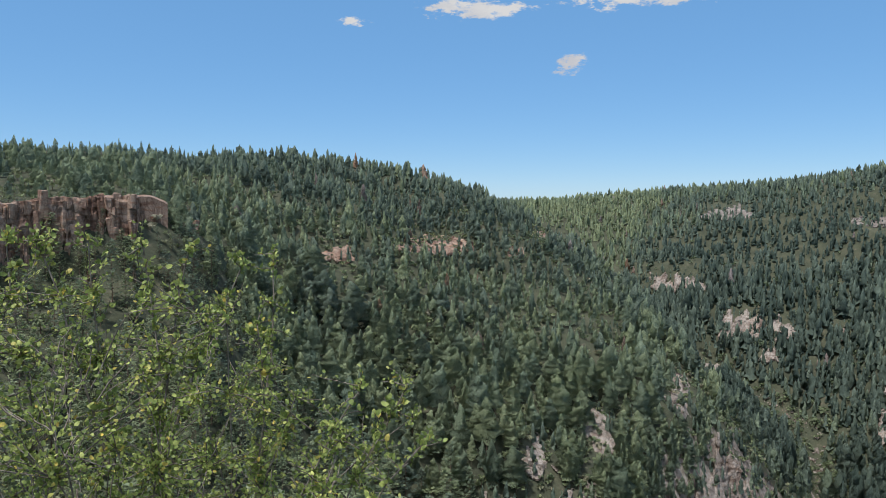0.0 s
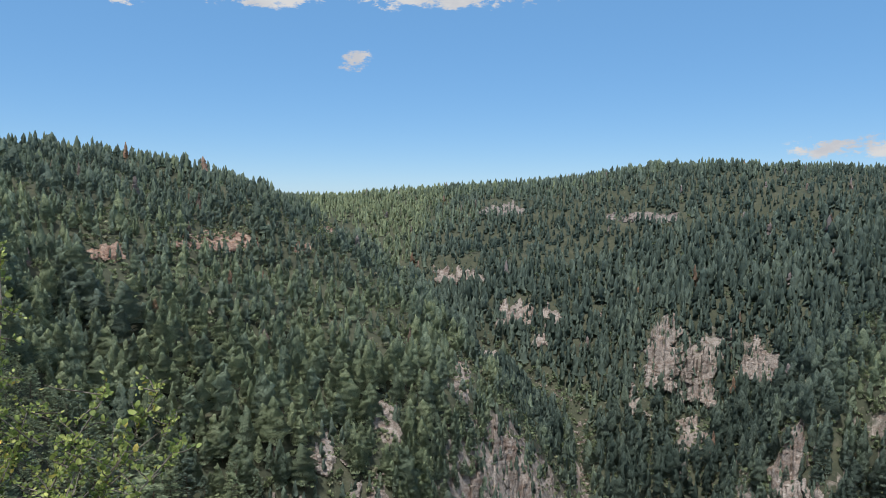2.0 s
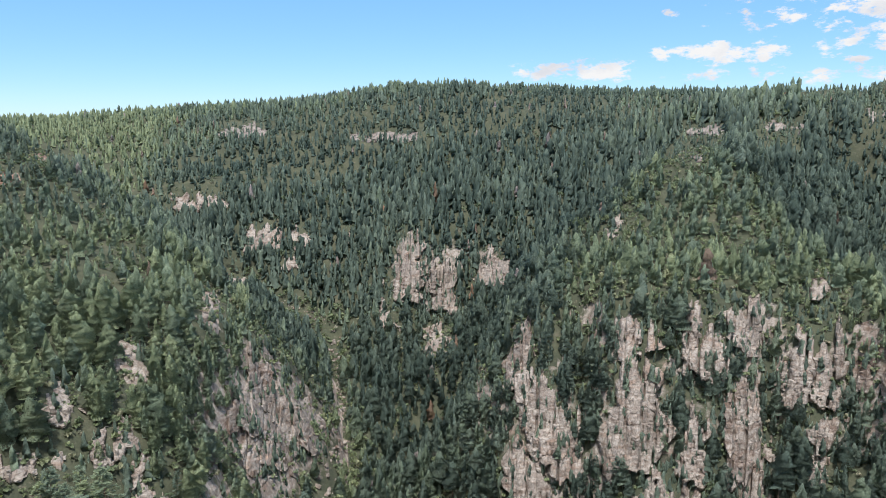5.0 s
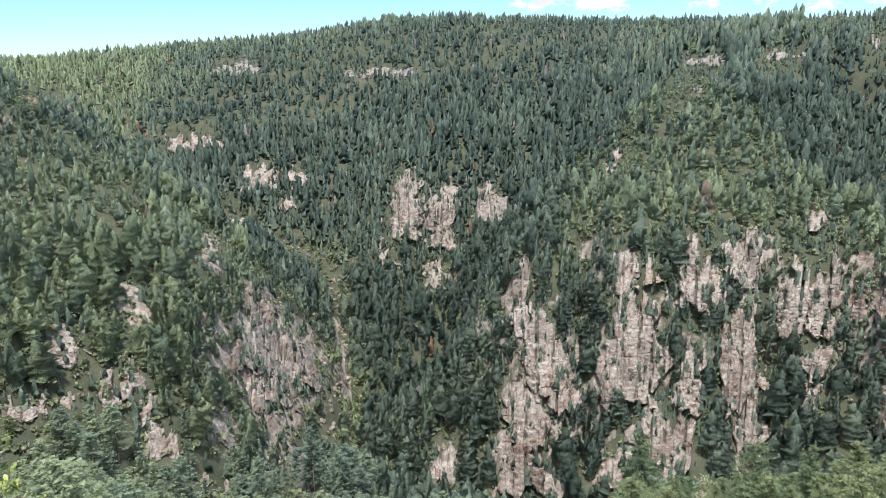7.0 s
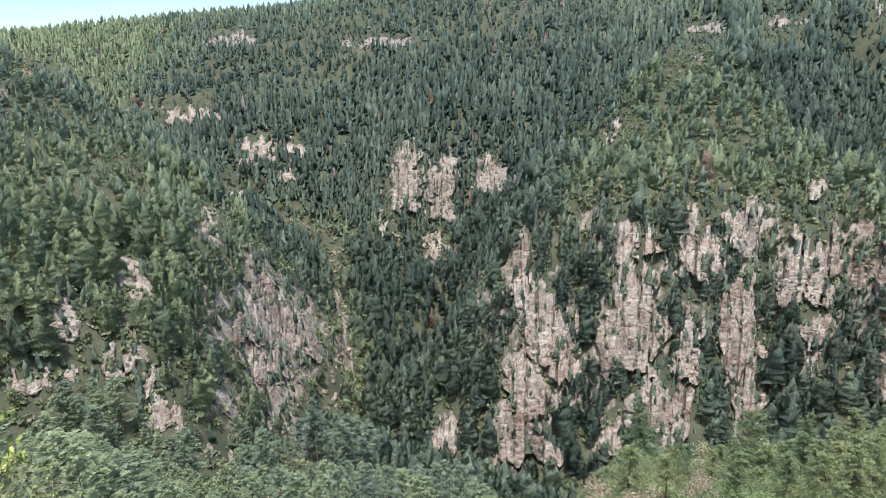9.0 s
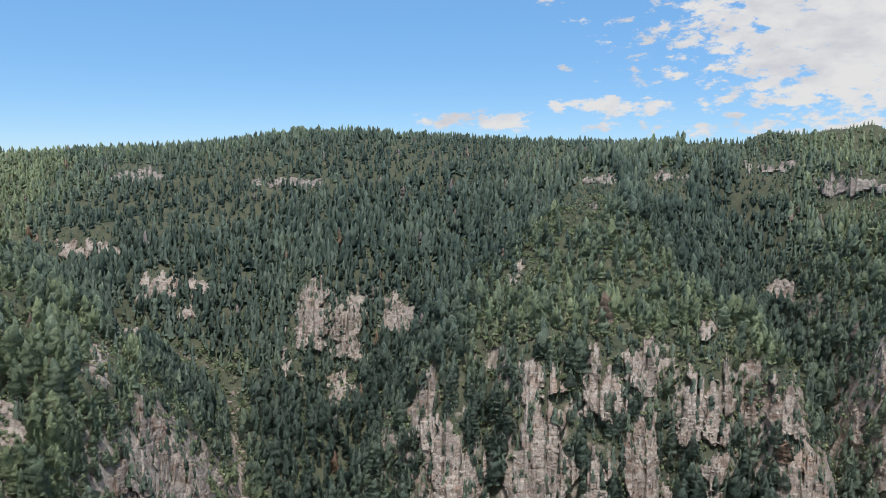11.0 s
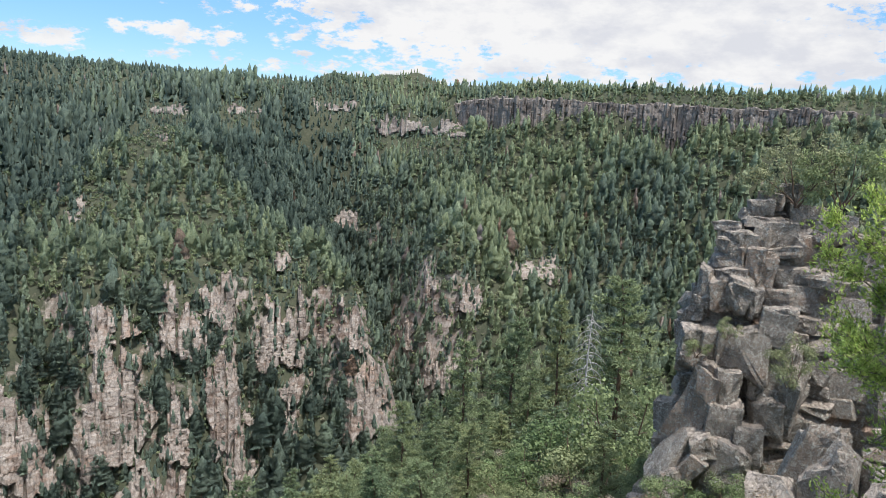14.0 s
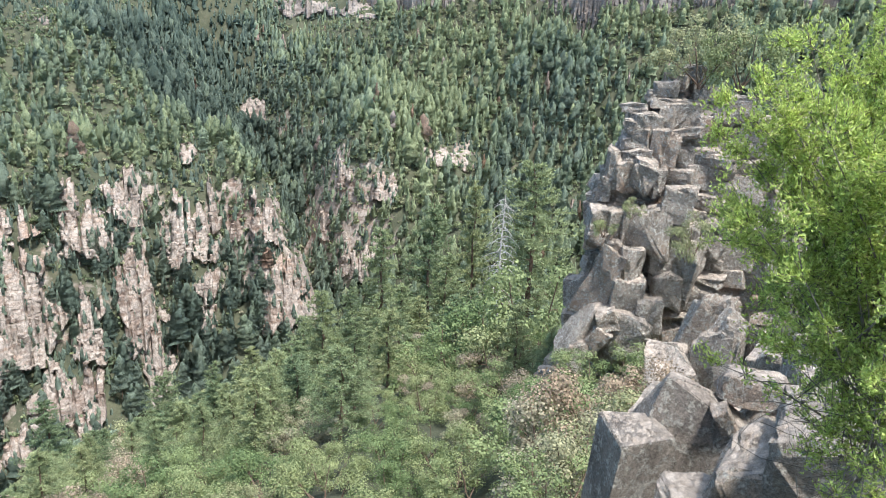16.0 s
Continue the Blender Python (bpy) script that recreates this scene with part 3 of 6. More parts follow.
# a hollow in the slope below the lookout
GZ = GZ - 17 * np.exp(-((GR - 108) / 58) ** 2) * np.clip((GA - 6) / 8, 0, 1) * np.clip((50 - GA) / 6, 0, 1) * np.clip((GR - 25) / 35, 0, 1)
BANK = np.repeat(far_bank(BEARINGS)[:, None], len(RINGS), 1)
over = np.clip((GR - BANK + 12) / 40, 0, 1) * np.clip((GA - 3) / 5, 0, 1) * np.clip((112 - GA) / 6, 0, 1)
over = over * over * (3 - 2 * over)
wob_a = GA + 0.9 * fbm(GX0, GY0, 70, 3, 3)
wob_r = GR * (1 + 0.03 * fbm(GX0, GY0, 50, 3, 11))
beyond = over > 0
FZ = GZ.copy()
FZ[beyond] = far_side()(wob_a[beyond], wob_r[beyond])
FZ = ease(ease(FZ, 1, 0), 1, 1)
GZ = GZ * (1 - over) + FZ * over + fine_relief
RAVINE = np.full(GX0.shape, 1e9)
# side ravines and the crests between them: (bearing, metres out) along each line, depth, half width
for line, lift, wide in ((((53, 690), (49.8, 660), (47.8, 620), (43.9, 580), (40.8, 545), (38, 505), (34.1, 435)), -24, 18), (((65.8, 700), (67.9, 655), (70, 575), (72, 500), (74.1, 440), (74.9, 385)), -26, 17), (((92, 600), (92.7, 565), (91, 520), (90, 470)), -8, 20), (((62, 640), (62.5, 560), (67, 480)), -10, 16),
                         (((54.3, 608), (53.5, 525), (53.2, 450)), 5, 26), (((78, 620), (78.3, 560), (79, 490)), 6, 24), (((-4, 640), (2, 480), (8, 360), (14, 300)), -11, 24), (((-16, 420), (-8, 300), (0, 230)), -10, 22), (((61, 400), (61.4, 370), (61.8, 335)), -16, 7), (((66.8, 400), (67.6, 375)), -14, 6), (((47.4, 400), (47.6, 360), (48, 330)), -22, 8)):
    pts = [(r * math.sin(radians(a)), r * math.cos(radians(a))) for a, r in line]
    near = np.full(GX0.shape, 1e9)
    for (xa, ya), (xb, yb) in zip(pts, pts[1:]):
        t = np.clip(((GX0 - xa) * (xb - xa) + (GY0 - ya) * (yb - ya)) / ((xb - xa) ** 2 + (yb - ya) ** 2), 0, 1)
        near = np.minimum(near, np.hypot(GX0 - xa - t * (xb - xa), GY0 - ya - t * (yb - ya)))
    GZ = GZ + lift * np.exp(-0.5 * (near / wide) ** 2)
    if lift < 0:
        RAVINE = np.minimum(RAVINE, near)
# the creek in the canyon floor
CREEK = ((16, 760), (22, 705), (27.5, 660), (27.9, 565), (28.3, 455), (27.2, 395), (25.2, 338), (27, 300), (36, 296), (46, 285), (58, 272), (72, 283), (90, 300), (112, 300))
STREAM = np.full(GX0.shape, 1e9)
spts = [(r * math.sin(radians(a)), r * math.cos(radians(a))) for a, r in CREEK]
for (xa, ya), (xb, yb) in zip(spts, spts[1:]):
    t = np.clip(((GX0 - xa) * (xb - xa) + (GY0 - ya) * (yb - ya)) / ((xb - xa) ** 2 + (yb - ya) ** 2), 0, 1)
    STREAM = np.minimum(STREAM, np.hypot(GX0 - xa - t * (xb - xa), GY0 - ya - t * (yb - ya)))
GZ = GZ - 4 * np.exp(-0.5 * (STREAM / 9) ** 2)
# two low far hills on the plateau
for ha, hr, hw, hh in ((67.6, 2600, 80, 110), (72.0, 2700, 80, 100), (71, 2900, 240, 70)):
    GZ = GZ + hh * np.exp(-((GR * np.radians(GA - ha)) / hw) ** 2 * 0.5 - ((GR - hr) / 160) ** 2 * 0.5)
GX, GY = GR * np.sin(np.radians(GA)), GR * np.cos(np.radians(GA))


def ground_at(az, r):
    """Height of the finished ground sheet."""
    az, r = np.atleast_1d(np.asarray(az, float)), np.atleast_1d(np.asarray(r, float))
    i = np.clip(np.searchsorted(BEARINGS, az) - 1, 0, len(BEARINGS) - 2)
    j = np.clip(np.searchsorted(RINGS, r) - 1, 0, len(RINGS) - 2)
    s = (az - BEARINGS[i]) / (BEARINGS[i + 1] - BEARINGS[i])
    t = (r - RINGS[j]) / (RINGS[j + 1] - RINGS[j])
    return (GZ[i, j] * (1 - s) + GZ[i + 1, j] * s) * (1 - t) + (GZ[i, j + 1] * (1 - s) + GZ[i + 1, j + 1] * s) * t


def field_at(field, az, r):
    """Another map of the ground, read at the nearest place."""
    i = np.clip(np.searchsorted(BEARINGS, az), 0, len(BEARINGS) - 1)
    j = np.clip(np.searchsorted(RINGS, r), 0, len(RINGS) - 1)
    return field[i, j]


def spot(az, r, dz=0.0):
    """World place on the ground at a bearing and distance."""
    return Vector((r * math.sin(radians(az)), r * math.cos(radians(az)), float(ground_at(az, r)[0]) + dz))


def air(az, r, el):
    """World place at a bearing, distance and angle above the eye."""
    return Vector((r * math.sin(radians(az)), r * math.cos(radians(az)), r * math.tan(radians(el))))


def mesh_arrays(name, verts, faces, mats, index=None, tone=None, smooth=False):
    """A mesh from arrays: faces is (n, 3) or (n, 4)."""
    me = bpy.data.meshes.new(name)
    verts, faces = np.asarray(verts, np.float32), np.asarray(faces, np.int32)
    k = faces.shape[1]
    me.vertices.add(len(verts))
    me.vertices.foreach_set("co", verts.ravel())
    me.loops.add(faces.size)
    me.loops.foreach_set("vertex_index", faces.ravel())
    me.polygons.add(len(faces))
    me.polygons.foreach_set("loop_start", np.arange(0, faces.size, k, dtype=np.int32))
    me.polygons.foreach_set("loop_total", np.full(len(faces), k, np.int32))
    for m in mats:
        me.materials.append(m)
    if index is not None:
        me.polygons.foreach_set("material_index", np.asarray(index, np.int32))
    me.polygons.foreach_set("use_smooth", np.full(len(faces), smooth))
    me.update(calc_edges=True)
    if tone is not None:
        at = me.attributes.new("tone", "FLOAT", "POINT")
        at.data.foreach_set("value", np.asarray(tone, np.float32))
    return me


def build_ground():
    na, nr = GA.shape
    verts = np.stack([GX, GY, GZ], -1).reshape(-1, 3)
    i, j = np.meshgrid(np.arange(na), np.arange(nr - 1), indexing="ij")
    i2 = (i + 1) % na
    faces = np.stack([i * nr + j, i * nr + j + 1, i2 * nr + j + 1, i2 * nr + j], -1).reshape(-1, 4)
    # the spot under the lookout
    verts = np.vstack([verts, [[0, 0, -1.62]]])
    ob = new("ground", mesh_arrays("ground", verts, faces, [M_GROUND], smooth=True))
    cap = bmesh.new()
    ring = [cap.verts.new(verts[a * nr]) for a in range(na)]
    cap.faces.new(ring[::-1])
    me = bpy.data.meshes.new("ledge")
    cap.to_mesh(me)
    cap.free()
    me.materials.append(M_GROUND)
    led = new("ledge", me)
    led.parent = ob
    return tagged(ob, "wooded canyon slopes of brown soil, sandstone and basalt", "ground", kind="structure")


build_ground()


# ---- rock outcrops on the walls: bearing and breadth, foot and top above the eye, all in degrees; how much the top narrows ----
OUTCROPS = []


def outcrop(az, breadth, foot, top, taper, rock="sandstone"):
    OUTCROPS.append((az, breadth, foot, top, taper, rock))


outcrop(56.58, 3.68, -18.96, -12.20, 0.45)
outcrop(59.28, 3.06, -16.44, -12.33, 0.30)
outcrop(64.25, 4.17, -19.78, -12.78, 0.25)
outcrop(52.02, 6.02, -26.46, -14.85, 0.55)
outcrop(50.91, 2.17, -17.68, -14.24, 0.40)
outcrop(56.48, 2.55, -25.98, -20.26, 0.30)
outcrop(60.06, 4.14, -25.87, -17.85, 0.50)
outcrop(61.13, 3.06, -30.44, -23.81, 0.30)
outcrop(42.86, 3.41, -21.01, -14.42, 0.50)
outcrop(44.17, 4.90, -25.29, -19.02, 0.55)
outcrop(46.11, 3.59, -26.69, -20.93, 0.30)
outcrop(43.41, 5.69, -29.50, -23.17, 0.40)
outcrop(43.37, 6.45, -33.22, -27.64, 0.30)
outcrop(50.74, 3.04, -32.17, -28.25, 0.40)
outcrop(39.61, 1.60, -21.69, -18.84, 0.40)
outcrop(35.89, 2.97, -32.72, -27.96, 0.50)
outcrop(53.45, 4.49, -30.36, -24.71, 0.40)
outcrop(56.35, 4.24, -31.24, -25.64, 0.40)
outcrop(65.32, 2.74, -24.60, -20.78, 0.50)
outcrop(64.47, 1.77, -12.52, -9.20, 0.60)
outcrop(67.16, 1.57, -18.48, -15.41, 0.40)
outcrop(33.52, 2.70, -13.61, -7.57, 0.45)
outcrop(36.33, 2.81, -14.71, -9.13, 0.40)
outcrop(40.32, 2.96, -12.55, -9.02, 0.40)
outcrop(32.01, 1.72, -15.77, -10.91, 0.40)
outcrop(35.90, 2.96, -18.34, -14.35, 0.50)
outcrop(17.74, 4.58, -6.08, -4.44, 0.20)
outcrop(22.32, 2.94, -9.40, -6.98, 0.30)
outcrop(25.43, 1.72, -9.28, -7.00, 0.50)
outcrop(28.74, 0.88, -8.88, -7.40, 0.40)
outcrop(24.30, 1.29, -10.82, -9.36, 0.40)
outcrop(21.57, 4.36, -22.56, -14.26, 0.60)
outcrop(23.21, 3.80, -24.02, -16.34, 0.50)
outcrop(25.36, 2.93, -24.68, -18.26, 0.45)
outcrop(18.13, 2.64, -15.03, -11.24, 0.50)
outcrop(20.13, 2.29, -12.79, -8.76, 0.50)
outcrop(21.94, 3.58, -25.57, -20.54, 0.40)
outcrop(11.96, 2.00, -16.88, -14.17, 0.40)
outcrop(12.66, 1.87, -18.09, -15.38, 0.50)
outcrop(14.60, 0.88, -17.27, -15.42, 0.40)
outcrop(7.68, 3.26, -20.14, -17.16, 0.30)
outcrop(11.55, 1.73, -23.30, -19.74, 0.40)
outcrop(12.11, 2.17, -25.82, -22.69, 0.35)
outcrop(13.08, 3.22, -28.00, -24.89, 0.40)
outcrop(9.19, 4.92, -23.23, -20.91, 0.30)
outcrop(5.14, 3.77, -24.04, -21.44, 0.30)
outcrop(16.43, 4.30, -31.40, -28.97, 0.30)
outcrop(22.08, 3.14, -30.99, -27.50, 0.40)
outcrop(22.84, 3.39, -27.02, -24.45, 0.40)
outcrop(17.98, 2.45, -28.09, -24.76, 0.50)
outcrop(14.63, 1.25, -24.50, -22.50, 0.40)
outcrop(68.97, 2.11, -9.07, -7.14, 0.30)
outcrop(73.97, 1.07, -9.21, -8.15, 0.40)
outcrop(75.66, 1.91, -14.67, -9.94, 0.40)
outcrop(77.10, 3.52, -21.57, -16.38, 0.40)
outcrop(84.20, 5.63, -12.10, -9.82, 0.40)
outcrop(94.44, 1.41, -14.97, -12.71, 0.40)
outcrop(69.83, 3.35, -19.03, -13.06, 0.50)
outcrop(71.90, 4.36, -25.13, -18.04, 0.40)
outcrop(65.45, 3.14, -22.42, -18.20, 0.50)
outcrop(79.03, 2.72, -15.14, -11.17, 0.50)
outcrop(74.18, 1.83, -18.04, -14.53, 0.50)
outcrop(54.58, 3.07, -2.64, -1.28, 0.40, "basalt")
outcrop(21.09, 3.47, -0.72, 0.65, 0.30, "basalt")
outcrop(32.25, 6.43, -1.13, -0.29, 0.20, "basalt")
outcrop(55.84, 3.53, -0.74, 0.16, 0.20, "basalt")
outcrop(60.90, 3.46, -0.42, 0.38, 0.20, "basalt")
outcrop(67.79, 4.34, 0.01, 1.11, 0.20, "basalt")
outcrop(74.62, 8.07, -1.38, 0.26, 0.30, "basalt")
outcrop(80.41, 1.95, 0.29, 2.17, 0.30, "basalt")
outcrop(-8.62, 2.91, -3.94, -2.35, 0.30, "red")
outcrop(-3.62, 1.95, -3.34, -2.23, 0.30, "red")
outcrop(-0.39, 4.85, -3.55, -1.72, 0.25, "red")
outcrop(5.67, 1.32, -3.59, -2.48, 0.30, "red")
outcrop(8.19, 3.54, -2.62, -1.29, 0.30, "red")
outcrop(-19.16, 1.49, -1.73, -0.51, 0.30, "red")
outcrop(49.66, 1.10, -8.76, -7.73, 0.30)
outcrop(13.33, 1.78, -9.54, -8.48, 0.30)
outcrop(63.55, 0.64, -8.33, -7.71, 0.30)
outcrop(50.33, 1.63, -7.66, -6.59, 0.40)
outcrop(85.48, 1.98, -11.12, -10.02, 0.40)


SIGHT = np.degrees(np.arctan(GZ / GR))


def line_of_sight(az, els):
    """Distances at which the open slope is met from the lookout, along one bearing, at rising angles."""
    i = min(max(int(np.searchsorted(BEARINGS, az)) - 1, 0), len(BEARINGS) - 2)
    s = (az - BEARINGS[i]) / (BEARINGS[i + 1] - BEARINGS[i])
    first = int(np.searchsorted(RINGS, 215 if az > 28 else 150))
    up = np.maximum.accumulate((SIGHT[i] * (1 - s) + SIGHT[i + 1] * s)[first:])
    return np.interp(els, up + np.arange(len(up)) * 1e-6, RINGS[first:])


# ---- far woods ----
def kite(v, f, mi, p, way, side, length, width, fold):
    """One spray of needles or leaves: a folded kite."""
    n = len(v)
    up = np.cross(way, side)
    mid = p + way * length * 0.5
    v += [tuple(p), tuple(mid + side * width * 0.5 + up * fold * width), tuple(p + way * length), tuple(mid - side * width * 0.5 + up * fold * width)]
    f += [(n, n + 1, n + 2), (n, n + 2, n + 3)]
    mi += [0, 0]


def conifer(seed, tiers, sides, wide=0.2, base=0.08, lean=1.2):
    """A unit-high conifer: a ragged cone whose tiers of boughs swell and draw in again, round a tapered trunk. Returns verts, tris, material index."""
    rng = np.random.RandomState(seed)
    v = [(0.014 * math.cos(a), 0.014 * math.sin(a), -0.12) for a in (0, 2.1, 4.2)] + [(0, 0, base + 0.1)]
    f, mi = [(0, 1, 3), (1, 2, 3), (2, 0, 3)], [1, 1, 1]
    lop, turn = rng.uniform(0, 0.25), rng.rand() * 6.28
    rings, step = [], (0.97 - base) / tiers
    for t in range(tiers):
        for out in (0, 1):
            h = base + step * (t + (0.18 if out == 0 else 0.86))
            u = (h - base) / (1 - base)
            reach = wide * (1 - u ** lean) ** 0.85 * (1.0 if out == 0 else 0.66) * rng.uniform(0.85, 1.12) + 0.008
            if t == 0 and out == 0:
                reach *= 0.8
            n0, spin, ox, oy = len(v), rng.rand() * 0.6, *(rng.uniform(-0.12, 0.12, 2) * reach)
            for k in range(sides):
                a = spin + 2 * math.pi * (k + rng.uniform(-0.3, 0.3)) / sides
                q = reach * rng.uniform(0.66, 1.3) * (1 + lop * math.cos(a - turn))
                v.append((ox + math.cos(a) * q, oy + math.sin(a) * q, h + rng.uniform(-0.45, 0.35) * step))
            rings.append(n0)
    for a, b in zip(rings, rings[1:]):
        for k in range(sides):
            m = (k + 1) % sides
            f += [(a + k, a + m, b + m), (a + k, b + m, b + k)]
            mi += [0, 0]
    n0 = len(v)
    v.append((0, 0, 1.0))
    for k in range(sides):
        f.append((rings[-1] + k, rings[-1] + (k + 1) % sides, n0)), mi.append(0)
    return np.array(v), np.array(f), np.array(mi)


def broadleaf(seed, sprays, wide=0.42):
    """A unit-high rounded crown of leafy sprays with gaps, on a short stem."""
    rng = np.random.RandomState(seed)
    v, f, mi = [(0.03, 0, -0.15), (-0.02, 0.03, -0.15), (-0.02, -0.03, -0.15), (0, 0, 0.7)], [(0, 1, 3), (1, 2, 3), (2, 0, 3)], [1, 1, 1]
    lobes = [(rng.uniform(-0.22, 0.22), rng.uniform(-0.22, 0.22), rng.uniform(0.38, 0.72), rng.uniform(0.18, 0.3)) for _ in range(6)]
    scale = math.sqrt(60 / sprays)
    for t in range(sprays):
        lx, ly, lz, lr = lobes[t % 6]
        d = rng.normal(size=3)
        d /= np.linalg.norm(d)
        d[2] = abs(d[2]) * 0.95 - 0.2
        p = np.array([lx, ly, lz]) + d * lr * rng.uniform(0.7, 1.1)
        way = rng.normal(size=3) + d * 0.6
        way /= np.linalg.norm(way)
        side = np.cross(way, d + rng.uniform(-0.7, 0.7, 3))
        side /= np.linalg.norm(side) + 1e-6
        s = rng.uniform(0.12, 0.2) * scale
        kite(v, f, mi, p - way * s * 0.5, way, side, s, s * rng.uniform(0.7, 1.0), 0.2)
    v = np.array(v)
    v[:, :2] *= wide / 0.42
    return v, np.array(f), np.array(mi)


def limbed(seed, limbs, wide, base, sprays=8, spray=0.05, flat=False):
    """A unit-high pine seen closer: bare lower trunk, separate limbs, each ending in a fan of needle sprays."""
    rng = np.random.RandomState(seed)
    v = [(0.013 * math.cos(a), 0.013 * math.sin(a), -0.08) for a in (0, 1.57, 3.14, 4.71)] + [(0, 0, 0.98)]
    f, mi = [(0, 1, 4), (1, 2, 4), (2, 3, 4), (3, 0, 4)], [1] * 4
    ang = 0.0
    for t in range(limbs):
        h = base + (0.97 - base) * (t + rng.rand()) / limbs
        u = (h - base) / (1 - base)
        reach = wide * (1 - u ** rng.uniform(1.1, 1.5)) ** 0.75 * rng.uniform(0.65, 1.2) + 0.025
        ang += 2.4 + rng.uniform(-0.5, 0.5)
        tip = np.array([math.cos(ang) * reach, math.sin(ang) * reach, h + reach * (0.1 + 0.3 * u)])
        n = len(v)
        v += [(0, 0, h - 0.004), (0, 0, h + 0.004), tuple(tip * [0.9, 0.9, 1])]
        f.append((n, n + 1, n + 2)), mi.append(1)
        for k in range(sprays):
            q = 0.34 + 0.74 * (k + rng.rand()) / sprays
            p = np.array([tip[0] * q, tip[1] * q, h + (tip[2] - h) * q]) + rng.normal(size=3) * 0.014
            way = np.array([math.cos(ang), math.sin(ang), 0.2]) + rng.uniform(-0.9, 0.9, 3)
            way /= np.linalg.norm(way)
            way[2] *= 0.35
            way /= np.linalg.norm(way)
            side = np.cross(way, [0, 0, 1.0]) + rng.uniform(-0.25, 0.25, 3)
            side /= np.linalg.norm(side)
            s = spray * rng.uniform(0.72, 1.28)
            if flat:
                n = len(v)
                w = s * rng.uniform(0.4, 0.6)
                v += [tuple(p + way * s * 0.75), tuple(p - way * s * 0.5 + side * w), tuple(p - way * s * 0.4 - side * w + np.array([0, 0, s * rng.uniform(-0.3, 0.3)]))]
                f.append((n, n + 1, n + 2)), mi.append(0)
            else:
                kite(v, f, mi, p - way * s * 0.4, way, side, s, s * rng.uniform(0.7, 1.1), 0.3)
    return np.array(v), np.array(f), np.array(mi)


CONIFERS = {"fine": [limbed(s, n, w, b, 11, 0.05, True) for s, n, w, b in ((31, 36, 0.19, 0.16), (32, 36, 0.22, 0.24), (33, 38, 0.18, 0.1), (34, 38, 0.24, 0.18), (35, 36, 0.2, 0.14))],
            "near": [conifer(s, 6, 7, w, b, l) for s, w, b, l in ((1, 0.22, 0.1, 1.3), (2, 0.26, 0.2, 1.9), (3, 0.19, 0.07, 1.2), (4, 0.28, 0.16, 2.1), (12, 0.23, 0.24, 1.6))],
            "mid": [conifer(s, 4, 6, w, b, l) for s, w, b, l in ((5, 0.21, 0.06, 1.2), (6, 0.25, 0.1, 1.6), (7, 0.18, 0.05, 1.1), (8, 0.27, 0.12, 1.9), (13, 0.22, 0.08, 1.3))],
            "far": [conifer(s, 3, 5, w, 0.05, l) for s, w, l in ((9, 0.22, 1.7), (10, 0.27, 2.0), (11, 0.2, 1.4))]}
BROADS = {"fine": [broadleaf(s, 100) for s in (35, 36, 37)], "near": [broadleaf(s, 50) for s in (21, 22, 23)], "mid": [broadleaf(s, 28) for s in (24, 25, 26)], "far": [broadleaf(s, 16) for s in (27, 28)]}


def forest(name, label, pts, size, tone, lod, kinds, leaf):
    """All the trees of one stretch of wood in one mesh. pts (n, 3), size (n,), tone (n,), lod (n,) names."""
    V, F, I, T, base = [], [], [], [], 0
    rng = np.random.RandomState(len(name))
    for level, shapes in kinds.items():
        sel = np.where(lod == level)[0]
        pick = rng.randint(len(shapes), size=len(sel))
        for k, (v, f, mi) in enumerate(shapes):
            own = sel[pick == k]
            if not len(own):
                continue
            a = rng.rand(len(own)) * 6.283
            w = size[own] * rng.uniform(0.8, 1.25, len(own))
            ca, sa = np.cos(a)[:, None], np.sin(a)[:, None]
            x = (v[:, 0] * ca - v[:, 1] * sa) * w[:, None] + pts[own, 0, None]
            y = (v[:, 0] * sa + v[:, 1] * ca) * w[:, None] + pts[own, 1, None]
            z = v[:, 2] * size[own, None] + pts[own, 2, None]
            V.append(np.stack([x, y, z], -1).reshape(-1, 3))
            F.append((f[None] + (np.arange(len(own)) * len(v))[:, None, None] + base).reshape(-1, 3))
            I.append(np.tile(np.where(mi == 0, {"mid": 2, "far": 3}.get(level, 0), mi), len(own)))
            T.append(np.repeat(tone[own], len(v)))
            base += len(own) * len(v)
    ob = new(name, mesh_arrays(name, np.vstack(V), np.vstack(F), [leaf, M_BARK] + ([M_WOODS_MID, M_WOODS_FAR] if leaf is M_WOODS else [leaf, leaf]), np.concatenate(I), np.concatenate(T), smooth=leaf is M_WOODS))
    return tagged(ob, label, "scrub" if "scrub" in name else "trees", kind="stuff")


